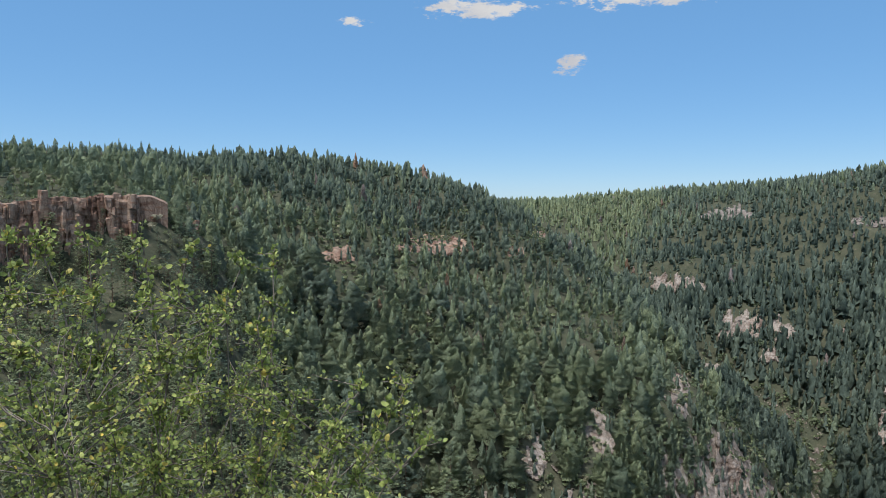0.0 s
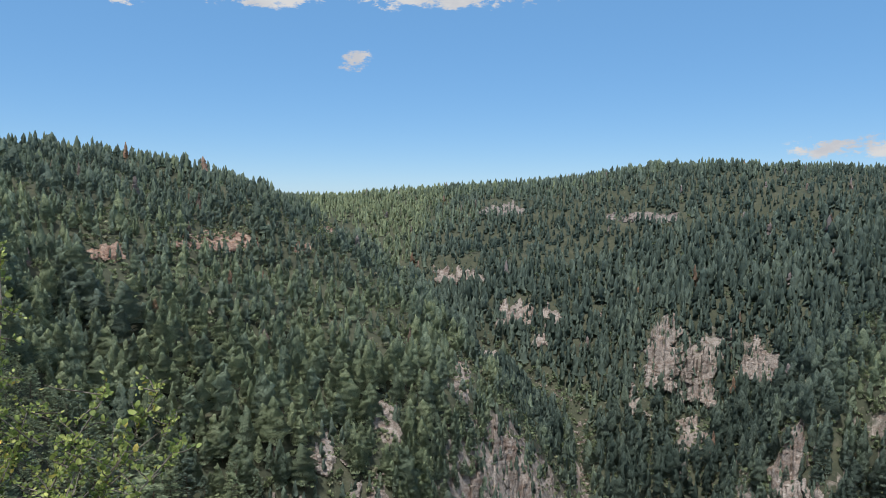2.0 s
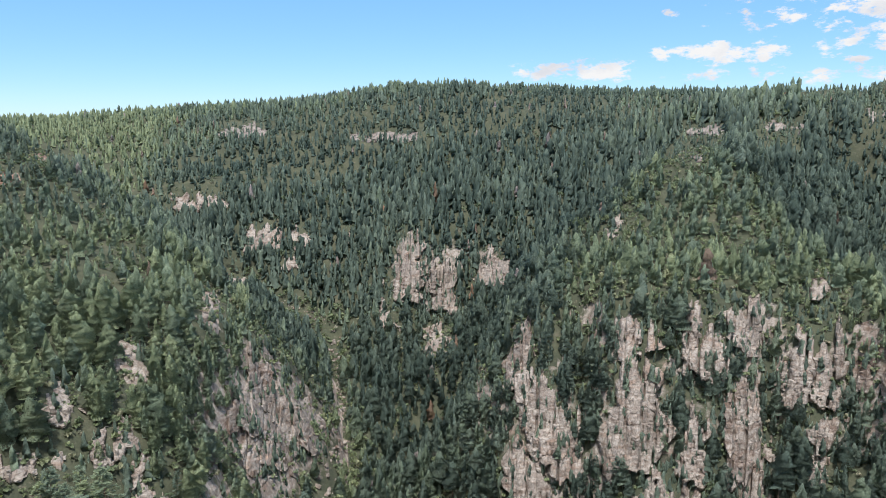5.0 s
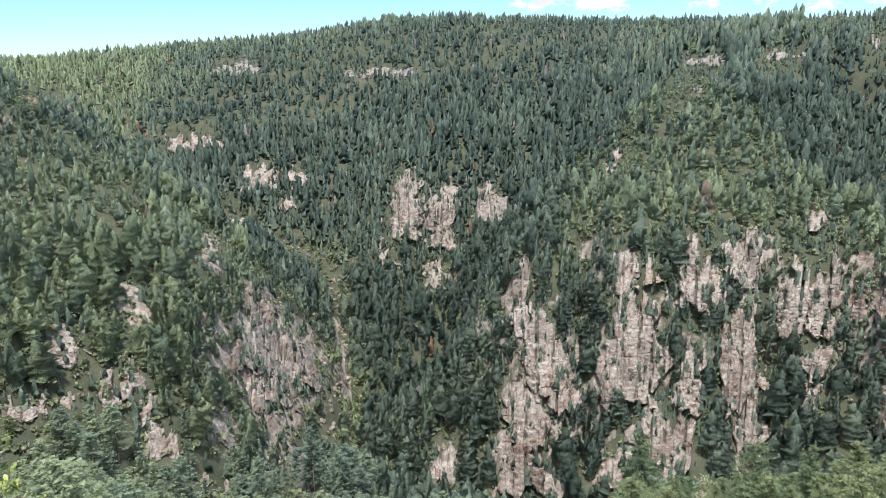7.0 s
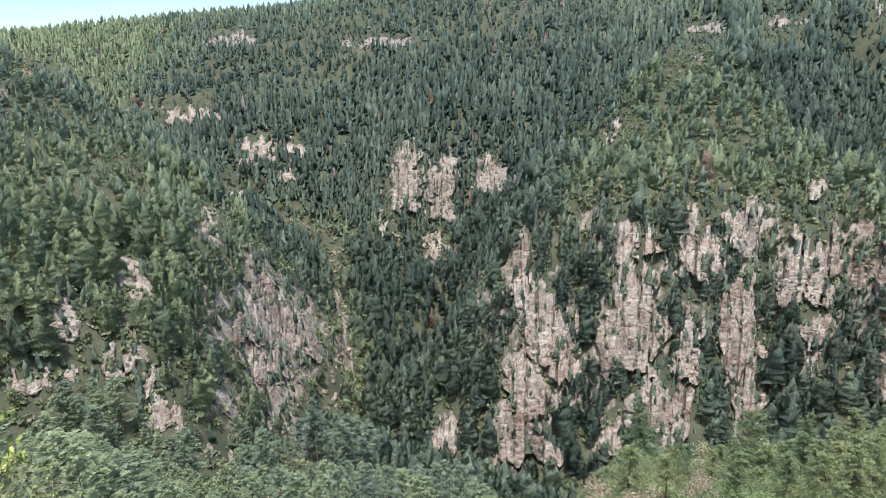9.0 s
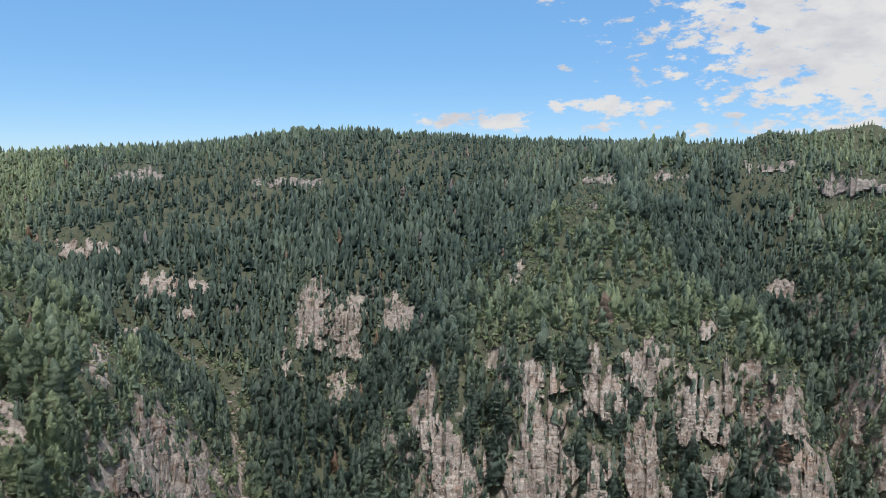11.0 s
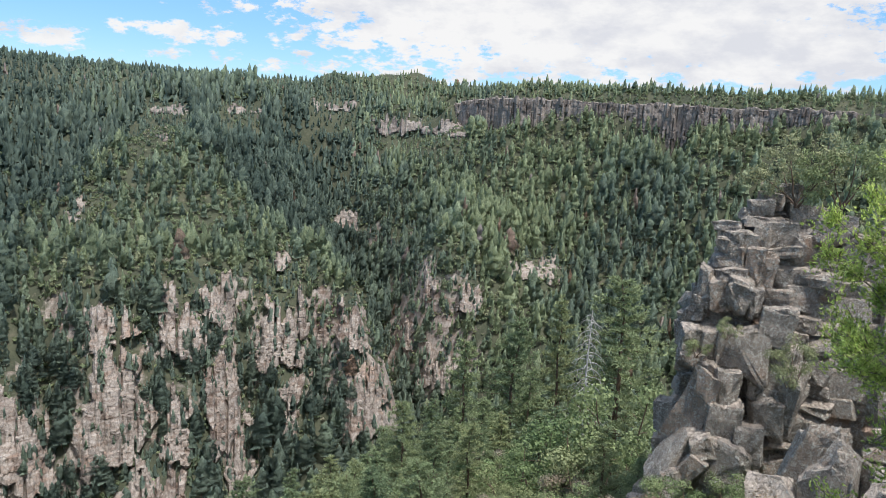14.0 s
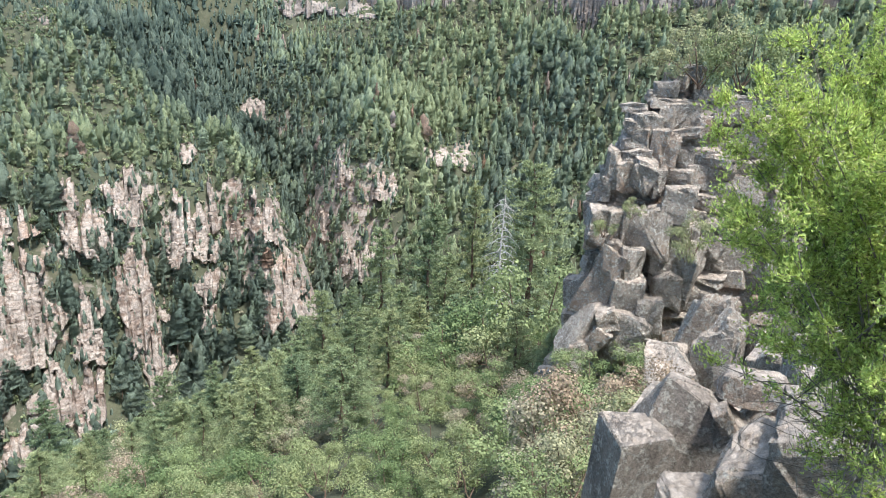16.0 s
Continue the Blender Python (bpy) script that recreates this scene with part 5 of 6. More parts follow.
def cliff(name, label, az0, az1, foot, top, rib, seed, gaps=0.0, drop=0.0, mat=M_BASALT, blocks=BASALT_BLOCKS):
    """An upright wall of jointed basalt between the foot and top lines of the sections."""
    rng = random.Random(seed)
    mid = spot((az0 + az1) / 2, float(smooth_columns([(az0 + az1) / 2])[0, foot, 0]))
    ob = thing(name, mid, label, "cliff")
    dist = float(smooth_columns([(az0 + az1) / 2])[0, foot, 0])
    step = max(0.7, dist / 700)
    az = np.arange(az0, az1, math.degrees(step / dist))
    c = smooth_columns(az)
    n = max(10, int(np.mean(c[:, top, 1] - c[:, foot, 1]) / (step * 1.2)) + 8)
    t = np.linspace(-0.12, 1.0, n)
    U = np.repeat(np.radians(az - az0)[:, None] * dist, n, 1)
    ragged = fbm(U, U * 0 + seed * 50, 9, 3, seed)
    head = c[:, top, 1][:, None] + (4.5 if mat is M_REDROCK else 2.5) * ragged - drop * np.clip(fbm(U, U * 0 + 7, 30, 2, seed + 3) + 0.4, 0, 1)
    stands = np.minimum(c[:, foot, 1], ease(ground_at(az, c[:, foot, 0] - 3)[:, None], 3, 0)[:, 0]) - 1.5
    Z = stands[:, None] + (head - stands[:, None]) * t[None]
    R = c[:, foot, 0][:, None] + (0.35 * (c[:, top, 0] - c[:, foot, 0]))[:, None] * t[None] + 2.5 * fbm(U, U * 0, 22, 3, seed + 2)
    out = face_relief(U, Z, 900 + seed * 7, rib, rib * (1.2 if mat is M_REDROCK else 2.2), rib * (1.15 if mat is M_REDROCK else 0.8)) + 1.0
    shut = fbm(U, Z * 0 + seed, 34, 2, seed + 11) * 2 + 0.5 < gaps
    out = np.where(shut, -7.0, out) - 9 * np.clip((t[None] - 0.97) * 40, 0, 1)
    v, f = face_mesh(az[:, None] + U * 0, Z, R, out, mat)
    rock_face(ob, mid, v, f, mat)
    for k in range(int((az1 - az0) * (13 if mat is M_REDROCK else 5))):
        i = rng.randrange(2, len(az) - 2)
        if shut[i, 0]:
            continue
        h = rng.uniform(0.08, 0.35) * (c[i, top, 1] - c[i, foot, 1]) + 0.8
        j = rng.choice((0, 0, 1, 2))
        z = float(head[i, 0]) - h * 0.4 if j == 0 else float(Z[i, rng.randrange(2, n - 2)])
        r = float(R[i, n // 2] - out[i, n // 2]) + (2.5 if j == 0 else 0.5)
        p = Vector((r * math.sin(radians(az[i])), r * math.cos(radians(az[i])), z))
        m = Matrix.LocRotScale(p - mid, Euler((rng.uniform(-0.15, 0.15), rng.uniform(-0.15, 0.15), -radians(az[i]) + rng.uniform(-0.7, 0.7))), (rng.uniform(0.6, 1.4) * rib, rng.uniform(0.8, 1.6) * rib, h))
        part("rock_block", rng.choice(blocks), ob, m)
    return ob


DARK = "dark brown-grey basalt rimrock with upright joints"
cliff("basalt_cliff", "reddish dark basalt cliff capping the wooded slope", -44, -20.6, 5, 6, 2.0, 11, mat=M_REDROCK, blocks=RED_BLOCKS)
cliff("rimrock_cliff", DARK, 77, 96, 11, 12, 2.8, 13, 0.0, 4)
cliff("rimrock_cliff", DARK, 96, 118, 11, 12, 2.8, 14, 0.0, 4)


def creek_bed():
    """Pale water-worn boulders heaped along the creek."""
    rng = random.Random(77)
    v, f = [], []
    shapes = [([tuple(p.co) for p in m.vertices], [tuple(q.vertices) for q in m.polygons]) for m in SAND_BLOCKS[:8]]
    for (a0, r0), (a1, r1) in zip(CREEK[:7], CREEK[1:8]):
        long = math.hypot(r1 - r0, math.radians(a1 - a0) * (r0 + r1) / 2)
        for k in range(int(long * 0.5)):
            t = rng.random()
            a, r = a0 + (a1 - a0) * t, r0 + (r1 - r0) * t
            p = spot(a + math.degrees(rng.gauss(0, 2.2) / r), r + rng.gauss(0, 2.2))
            s = rng.choice((0.7, 1.1, 1.6, 2.4)) * rng.uniform(0.8, 1.2)
            m = Matrix.LocRotScale(p + Vector((0, 0, s * 0.2)), Euler((rng.random(), rng.random(), rng.random() * 6)), (s * 1.3, s, s * 0.8))
            sv, sf = rng.choice(shapes)
            n = len(v)
            v += [tuple(m @ Vector(q)) for q in sv]
            f += [tuple(n + i for i in q) for q in sf]
    ob = new("creek_bed", mesh_arrays("creek_bed", v, f, [M_SAND]))
    tagged(ob, "pale water-worn boulders along the canyon creek", "boulders", kind="stuff")


creek_bed()


# ---- the near slope: pines, scrub oaks, a snag ----
class Plant:
    """Collects wood and leaves of one plant."""

    def __init__(self, seed):
        self.rng = random.Random(seed)
        self.wood, self.wf, self.leaf, self.lf = [], [], [], []

    def tube(self, pts, r0, r1, sides=4):
        pts = [Vector(p) for p in pts]
        base = len(self.wood)
        for k, p in enumerate(pts):
            d = (pts[min(k + 1, len(pts) - 1)] - pts[max(k - 1, 0)]).normalized()
            a = d.orthogonal().normalized()
            b = d.cross(a)
            r = r0 + (r1 - r0) * k / (len(pts) - 1)
            for s in range(sides):
                t = 2 * math.pi * s / sides
                self.wood.append(p + (a * math.cos(t) + b * math.sin(t)) * r)
        for k in range(len(pts) - 1):
            for s in range(sides):
                t = (s + 1) % sides
                i = base + k * sides
                self.wf += [(i + s, i + t, i + sides + t), (i + s, i + sides + t, i + sides + s)]

    def wander(self, start, way, length, steps, bend, lift=0.0):
        """A crooked line of points."""
        p, d, pts = Vector(start), Vector(way).normalized(), [Vector(start)]
        for _ in range(steps):
            d = (d + Vector([self.rng.uniform(-bend, bend) for _ in range(3)]) + Vector((0, 0, lift))).normalized()
            p = p + d * (length / steps)
            pts.append(p.copy())
        return pts

    def blade(self, p, way, length, width):
        """One leaf or needle spray: a narrow pointed triangle."""
        way = Vector(way).normalized()
        side = way.cross(Vector([self.rng.uniform(-1, 1) for _ in range(3)])).normalized() * (width * 0.6)
        n = len(self.leaf)
        self.leaf += [p + side, p - side, p + way * length]
        self.lf.append((n, n + 1, n + 2))

    def flake(self, p, way, face, size):
        """A leafy twig end that lies roughly across the given direction."""
        way = Vector(way).normalized()
        side = way.cross(Vector(face)).normalized() * size * self.rng.uniform(0.35, 0.55)
        n = len(self.leaf)
        self.leaf += [p - way * size * 0.5, p + side, p + way * size * 0.6, p - side]
        self.lf += [(n, n + 1, n + 2), (n, n + 2, n + 3)]

    def tuft(self, p, way, size, count=3):
        for _ in range(count):
            w = Vector(way) + Vector([self.rng.uniform(-0.9, 0.9) for _ in range(3)])
            self.blade(p, w, size * self.rng.uniform(0.7, 1.2), size * self.rng.uniform(0.22, 0.4))

    def oval(self, p, way, size):
        """One small rounded leaf, slightly cupped."""
        way = Vector(way).normalized()
        side = way.cross(Vector([self.rng.uniform(-1, 1) for _ in range(3)])).normalized()
        up = way.cross(side) * size * 0.14
        n, w = len(self.leaf), size * self.rng.uniform(0.26, 0.36)
        self.leaf += [p, p + way * size * 0.3 + side * w + up, p + way * size * 0.75 + side * w * 0.85 + up, p + way * size, p + way * size * 0.75 - side * w * 0.85 + up, p + way * size * 0.3 - side * w + up]
        self.lf += [(n, n + 1, n + 5), (n + 1, n + 2, n + 5), (n + 2, n + 4, n + 5), (n + 2, n + 3, n + 4)]

    def meshes(self, bark, leaf):
        w = mesh_arrays("wood", [tuple(p) for p in self.wood], self.wf, [bark], smooth=True)
        return w, (mesh_arrays("leaves", [tuple(p) for p in self.leaf], self.lf, [leaf]) if self.leaf else None)


def pine(seed, bare=0.16, wide=0.2, dense=1.0, needle=0.34):
    """A pine ten metres high: straight trunk, whorled limbs with needle tufts."""
    g = Plant(seed)
    rng = g.rng
    H = 10.0
    trunk = [Vector((rng.uniform(-0.06, 0.06) * k, rng.uniform(-0.06, 0.06) * k, H * k / 6 - (0.6 if k == 0 else 0))) for k in range(7)]
    g.tube(trunk, 0.17, 0.015, 6)
    limbs = int(40 + 14 * dense)
    for k in range(limbs):
        u = bare + (0.985 - bare) * (k / limbs) ** 0.92
        seg = min(int(u * 6), 5)
        p = trunk[seg].lerp(trunk[seg + 1], u * 6 - seg)
        reach = H * wide * (1 - ((u - bare) / (1 - bare)) ** 1.25) ** 0.7 * rng.uniform(0.6, 1.15) + 0.18
        a = k * 2.4 + rng.uniform(-0.5, 0.5)
        way = Vector((math.cos(a), math.sin(a), 0.15 - 0.35 * (1 - u)))
        pts = g.wander(p, way, reach, 3, 0.16, 0.06)
        g.tube(pts, 0.022 + 0.012 * (1 - u), 0.006, 3)
        n = int((9 + reach * 13) * dense)
        for t in range(n):
            s = 0.12 + 0.88 * (t + rng.random()) / n
            q = pts[min(int(s * 3), 2)].lerp(pts[min(int(s * 3), 2) + 1], min(1.0, s * 3 - min(int(s * 3), 2)))
            off = Vector((rng.uniform(-1, 1), rng.uniform(-1, 1), rng.uniform(-0.3, 0.6))) * (0.16 + 0.2 * reach * s)
            g.tuft(q + off * 0.6, off + way * 0.5 + Vector((0, 0, 0.25)), needle * rng.uniform(0.76, 1.24), 3)
    return g.meshes(M_BARK, M_PINE)


def scrub_oak(seed, spread=0.62, leaves=150, leaf=0.15):
    """A scrub oak five metres high: crooked stems, each limb carrying a rounded clump of leaves, with gaps between the clumps."""
    g = Plant(seed)
    rng = g.rng
    heads = []
    for s in range(6):
        a = s * 1.05 + rng.uniform(-0.4, 0.4)
        stem = g.wander((rng.uniform(-0.3, 0.3), rng.uniform(-0.3, 0.3), -0.5), (math.cos(a) * spread, math.sin(a) * spread, 1), rng.uniform(3.0, 4.6), 5, 0.22)
        g.tube(stem, 0.07, 0.02, 5)
        heads.append((stem[-1], rng.uniform(0.6, 0.95)))
        for k in range(3):
            limb = g.wander(stem[2 + k], (math.cos(a + rng.uniform(-1.4, 1.4)), math.sin(a + rng.uniform(-1.4, 1.4)), rng.uniform(-0.1, 0.7)), rng.uniform(0.7, 1.6), 3, 0.35)
            g.tube(limb, 0.025, 0.008, 3)
            heads.append((limb[-1], rng.uniform(0.45, 0.85)))
    for p, size in heads:
        for _ in range(int(leaves * size)):
            d = Vector((rng.gauss(0, 1), rng.gauss(0, 1), rng.gauss(0.35, 0.8))).normalized()
            q = p + Vector((d.x, d.y, d.z * 0.8)) * size * rng.uniform(0.55, 1.12)
            way = d.cross(Vector([rng.uniform(-1, 1) for _ in range(3)])).normalized() + d * rng.uniform(-0.2, 0.7)
            g.flake(q, way, d + Vector([rng.uniform(-0.6, 0.6) for _ in range(3)]), leaf * rng.uniform(0.7, 1.4))
    return g.meshes(M_BARK, M_OAK)


def snag(seed):
    """A dead bleached conifer ten metres high with drooping bare limbs."""
    g = Plant(seed)
    rng = g.rng
    g.tube([(0, 0, -0.6), (0.1, 0, 3), (0.05, 0.1, 6.5), (0.15, 0.05, 10)], 0.17, 0.02, 6)
    for k in range(70):
        z = 1.6 + 8.2 * k / 70
        a = k * 2.4
        limb = g.wander((0.08, 0.05, z), (math.cos(a), math.sin(a), 0.3), 0.5 + 1.9 * (1 - z / 11) * rng.uniform(0.6, 1.2), 4, 0.16, -0.26)
        g.tube(limb, 0.036, 0.012, 3)
        for q in limb[1:]:
            g.tube(g.wander(q, (rng.uniform(-1, 1), rng.uniform(-1, 1), -0.6), rng.uniform(0.25, 0.6), 2, 0.3), 0.016, 0.007, 3)
    return g.meshes(M_DEAD, M_OAK)[0]


def plant_thing(name, meshes, parts, label, category, group=""):
    ob = thing(name, (0, 0, -400), label, category, group)
    for nm, me in zip(parts, meshes):
        part(nm, me, ob)
    return ob


PINES = [plant_thing("pine_tree", pine(100 + k, b, w, 1.3, 0.3), ("trunk", "crown"), "green pine tree on the steep near slope", "tree", "pines on the near slope") for k, (b, w) in enumerate(((0.06, 0.22), (0.1, 0.26), (0.05, 0.28), (0.14, 0.24)))]
TALL_PINES = [plant_thing("pine_tree", pine(120 + k, b, w, 2.6, 0.165), ("trunk", "crown"), "tall green pine standing above the near slope", "tree", "pines on the near slope") for k, (b, w) in enumerate(((0.06, 0.24), (0.12, 0.24), (0.08, 0.21), (0.14, 0.3)))]
OAKS = [plant_thing("scrub_oak", scrub_oak(200 + k, s, 230, 0.13), ("stem", "crown"), "yellowish green scrub oak on the near slope", "bush", "scrub oaks on the near slope") for k, s in enumerate((0.5, 0.65, 0.8, 0.6))]
BUSHES = [plant_thing("scrub_oak", scrub_oak(220 + k, s, 400, 0.1), ("stem", "crown"), "leafy yellow-green scrub oak on the slope below the lookout", "bush", "scrub oaks on the near slope") for k, s in enumerate((0.55, 0.7, 0.85, 0.62))]
USED = set()


def put(kind, k, az, r, tall, unit, wide=1.0, label=""):
    p = spot(az - math.degrees(0.3 / r), r)
    s = tall / unit
    m = Matrix.LocRotScale(p, Euler((0, 0, az * 7.3 + r)), (s * wide, s * wide, s))
    src = kind[k % len(kind)]
    if src.name not in USED:
        USED.add(src.name)
        src.matrix_basis = m
        ob = src
    else:
        ob = copy_thing(src, m)
        ob.scale = m.to_scale()
    if label:
        ob["label"] = label
    return ob


# single trees that stand out above the slope: bearing, metres out, height
for k, (az, r, tall, wide) in enumerate(((79.6, 75, 15, 1.05), (83.6, 78, 18, 1.05), (87.0, 90, 24, 0.75), (92.0, 92, 27, 1.1), (85.2, 74, 11, 1.1), (81.6, 66, 8, 1.2), (77.2, 82, 10, 1.2), (75.0, 72, 10.5, 1.1), (73.2, 78, 10, 1.2), (69.2, 74, 9, 1.1), (66.0, 70, 8.5, 1.1), (62, 64, 8, 1.2), (53.5, 62, 9.5, 1.3))):
    put(TALL_PINES, k, az, r, tall, 10.0, wide)
for k, (az, r, tall, wide) in enumerate(((93.4, 52, 9.5, 0.85), (89.2, 56, 8, 1.0), (96.5, 26, 4.2, 1.0), (91, 48, 6.5, 1.1), (84.8, 50, 5.5, 1.2))):
    put(OAKS, k, az, r, tall, 5.0, wide, "spreading scrub oak with crooked limbs on the near slope")
for k, (az, r, tall, wide) in enumerate(((100.6, 14, 2.4, 1.2), (101.8, 18, 3.3, 1.1), (99.2, 12.4, 1.9, 1.2), (103.4, 20, 3.0, 1.1), (98.0, 17, 3.4, 1.2), (104.6, 15.5, 2.2, 1.3), (97.4, 22, 3.4, 1.2), (100, 23, 3.2, 1.2))):
    put(BUSHES, k, az, r, tall, 5.0, wide, "leafy scrub oak growing beside basalt boulders")
dead = thing("dead_tree", spot(89.3, 72), "bleached dead conifer with bare drooping limbs", "tree")
part("snag", snag(7), dead, Matrix.Diagonal((1.4, 1.4, 1.65, 1)))


def near_slope():
    rng = random.Random(12)
    top = lambda a: float(np.interp(a, BROW_AZ, BROW_EL))
    placed = []
    tries = 0
    while len(placed) < 300 and tries < 14000:
        tries += 1
        az, r = rng.uniform(40, 100), 27 * (110 / 27) ** rng.random()
        if az > 99.5 - 0.12 * (r > 24) * (r - 24):
            continue
        x, y = r * math.sin(radians(az)), r * math.cos(radians(az))
        gap = 1.4 + r * 0.02
        if any((x - q[0]) ** 2 + (y - q[1]) ** 2 < gap * gap for q in placed):
            continue
        z = float(ground_at(az, r)[0])
        room = r * math.tan(radians(top(az))) - z
        is_pine = r > 38 and rng.random() < (0.66 if az < 74 else 0.42)
        tall = rng.uniform(4.5, 10) if is_pine else rng.uniform(2.2, 4.6)
        tall = min(tall, room * rng.uniform(0.75, 1.1))
        if tall < 1.3:
            continue
        placed.append((x, y))
        if is_pine and tall > 3:
            put(TALL_PINES if r < 60 else PINES, rng.randrange(4), az, r, tall, 10.0, rng.uniform(1.05, 1.5))
        else:
            put(BUSHES if r < 48 else OAKS, rng.randrange(4), az, r, min(tall, 5.5), 6.0, rng.uniform(1.0, 1.4))


near_slope()


# ---- the basalt outcrop and boulders ----
def stone_mesh(seed, bev=0.07, jitter=0.2):
    """A unit block with broken corners and worn edges."""
    rng = random.Random(seed)
    bm = bmesh.new()
    for sx in (-0.5, 0.5):
        for sy in (-0.5, 0.5):
            for sz in (-0.5, 0.5):
                bm.verts.new((sx + rng.uniform(-jitter, jitter * 0.6) * (1 if sx > 0 else -1), sy + rng.uniform(-jitter, jitter * 0.6) * (1 if sy > 0 else -1), sz + rng.uniform(-jitter, jitter * 0.5) * (1 if sz > 0 else -1)))
    for _ in range(3):
        bm.verts.new((rng.uniform(-0.52, 0.52), rng.uniform(-0.52, 0.52), rng.choice((-0.5, 0.5)) + rng.uniform(-0.05, 0.08)))
    res = bmesh.ops.convex_hull(bm, input=bm.verts)
    bmesh.ops.delete(bm, geom=[g for g in res["geom_interior"] if isinstance(g, bmesh.types.BMVert)], context="VERTS")
    bmesh.ops.dissolve_limit(bm, angle_limit=0.12, verts=bm.verts, edges=bm.edges)
    bmesh.ops.bevel(bm, geom=list(bm.edges), offset=bev, segments=1, affect="EDGES", clamp_overlap=True)
    bmesh.ops.triangulate(bm, faces=bm.faces)
    for v in bm.verts:
        v.co += Vector((rng.uniform(-1, 1), rng.uniform(-1, 1), rng.uniform(-1, 1))) * 0.014
    me = bpy.data.meshes.new("stone")
    bm.to_mesh(me)
    bm.free()
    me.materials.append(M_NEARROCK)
    return me


STONES = [stone_mesh(300 + k, 0.03 + 0.012 * (k % 4), 0.14 + 0.05 * (k % 3)) for k in range(24)]


def weathered(seed, bev=0.05, jitter=0.12, rough=1.0):
    """A larger block with pitted faces and chipped edges."""
    me = stone_mesh(seed, bev, jitter)
    bm = bmesh.new()
    bm.from_mesh(me)
    bmesh.ops.subdivide_edges(bm, edges=bm.edges, cuts=2, use_grid_fill=True)
    bmesh.ops.triangulate(bm, faces=bm.faces)
    for v in bm.verts:
        k = Vector((seed % 17, seed % 5, seed % 11))
        n = noise.noise(v.co * 3.1 + k) * 0.055 + noise.noise(v.co * 7.3 + k) * 0.036 + noise.noise(v.co * 17 + k) * 0.018
        v.co += v.co.normalized() * n * rough
    bm.to_mesh(me)
    bm.free()
    return me


HEWN = [weathered(340 + k, 0.04 + 0.02 * (k % 4), 0.12 + 0.06 * (k % 4), 1.7) for k in range(16)]


def beside(az, r, el=0.0, z=None):
    """A place seen at this bearing when facing the outcrop, half a pace from the starting point."""
    p = air(az, r, el) + Vector((0.49, -0.43, 0))
    if z is not None:
        p.z = z
    return p


# blocks that can be told apart: bearing, metres out, height, breadth, depth, rise, tilt in degrees
CREST_BLOCKS = ((98.2, 40.8, -4.59, 1.34, 1.6, 0.47, -4), (98.9, 40.1, -5.32, 1.32, 1.5, 1.21, 6), (98.0, 39.8, -5.5, 0.71, 1.0, 0.73, -8), (99.2, 41.2, -3.94, 0.8, 1.2, 0.58, 10), (100.1, 41.2, -3.55, 1.05, 1.3, 0.78, -6), (100.6, 42.1, -3.17, 1.26, 1.5, 0.78, 4), (101.8, 42.9, -2.78, 1.39, 1.8, 0.93, -4), (97.8, 40.0, -6.4, 0.92, 1.3, 0.65, 5), (99.0, 39.8, -6.05, 0.9, 1.2, 0.99, -3), (100.2, 39.9, -6.26, 0.84, 1.3, 1.92, 2), (100.6, 40.5, -5.35, 0.73, 1.4, 1.51, -4), (101.9, 41.8, -4.87, 1.7, 1.6, 1.06, 5))
SHOULDER_BLOCKS = ((102.2, 40.3, -5.62, 1.5, 1.6, 0.52, -14), (100.9, 39.9, -6.69, 0.98, 1.3, 1.69, 0), (102.0, 40.5, -6.84, 1.06, 1.5, 1.41, 3), (97.0, 39.5, -7.59, 0.81, 1.4, 2.15, 2), (97.8, 39.0, -7.9, 0.88, 1.2, 1.48, -3), (98.5, 39.6, -6.95, 1.3, 1.5, 0.71, -5), (99.3, 39.0, -7.89, 1.26, 1.4, 1.61, 4), (100.4, 39.3, -8.13, 0.92, 1.4, 1.41, -2), (102.2, 40.1, -8.06, 1.06, 1.5, 1.28, 0), (96.6, 39.2, -8.76, 0.7, 1.2, 1.15, 6), (97.5, 40.2, -9.35, 1.76, 2.0, 0.86, 0), (100.3, 40.6, -9.44, 2.6, 2.0, 1.02, 2))
COLUMN_BLOCKS = ((96.3, 38.5, -10.22, 0.92, 1.5, 1.1, -3), (97.5, 38.7, -10.49, 0.92, 1.6, 1.89, 2), (98.8, 38.8, -10.69, 0.88, 1.6, 2.08, -2), (100.6, 38.7, -10.47, 1.83, 1.9, 2.22, 1), (102.3, 38.5, -9.13, 1.42, 1.7, 1.8, 3), (102.9, 38.6, -10.66, 1.41, 1.7, 1.31, -4), (96.5, 38.2, -11.3, 1.27, 1.6, 1.04, 4), (97.7, 38.0, -11.53, 1.08, 1.5, 0.92, -6), (102.0, 38.4, -12.02, 1.49, 1.6, 1.52, 3), (102.2, 38.1, -13.5, 1.33, 1.5, 1.79, -3), (103.8, 38.4, -12.63, 0.98, 1.6, 3.21, 2))
FOOT_SLABS = ((99.3, 37.4, -12.19, 1.44, 1.6, 1.93, -3), (99.2, 37.0, -13.96, 1.45, 1.6, 2.16, 4), (97.2, 37.2, -13.31, 1.48, 1.5, 3.47, 17), (96.5, 36.6, -16.1, 1.61, 1.7, 3.36, 22), (99.9, 36.6, -16.14, 2.45, 2.0, 2.61, 8), (98.1, 36.0, -14.95, 1.12, 1.2, 1.05, -20), (97.5, 35.9, -15.99, 0.9, 1.2, 1.58, 30), (101.3, 37.2, -14.91, 1.39, 1.7, 1.87, -6), (95.7, 35.9, -17.3, 1.01, 1.4, 2.01, 12))
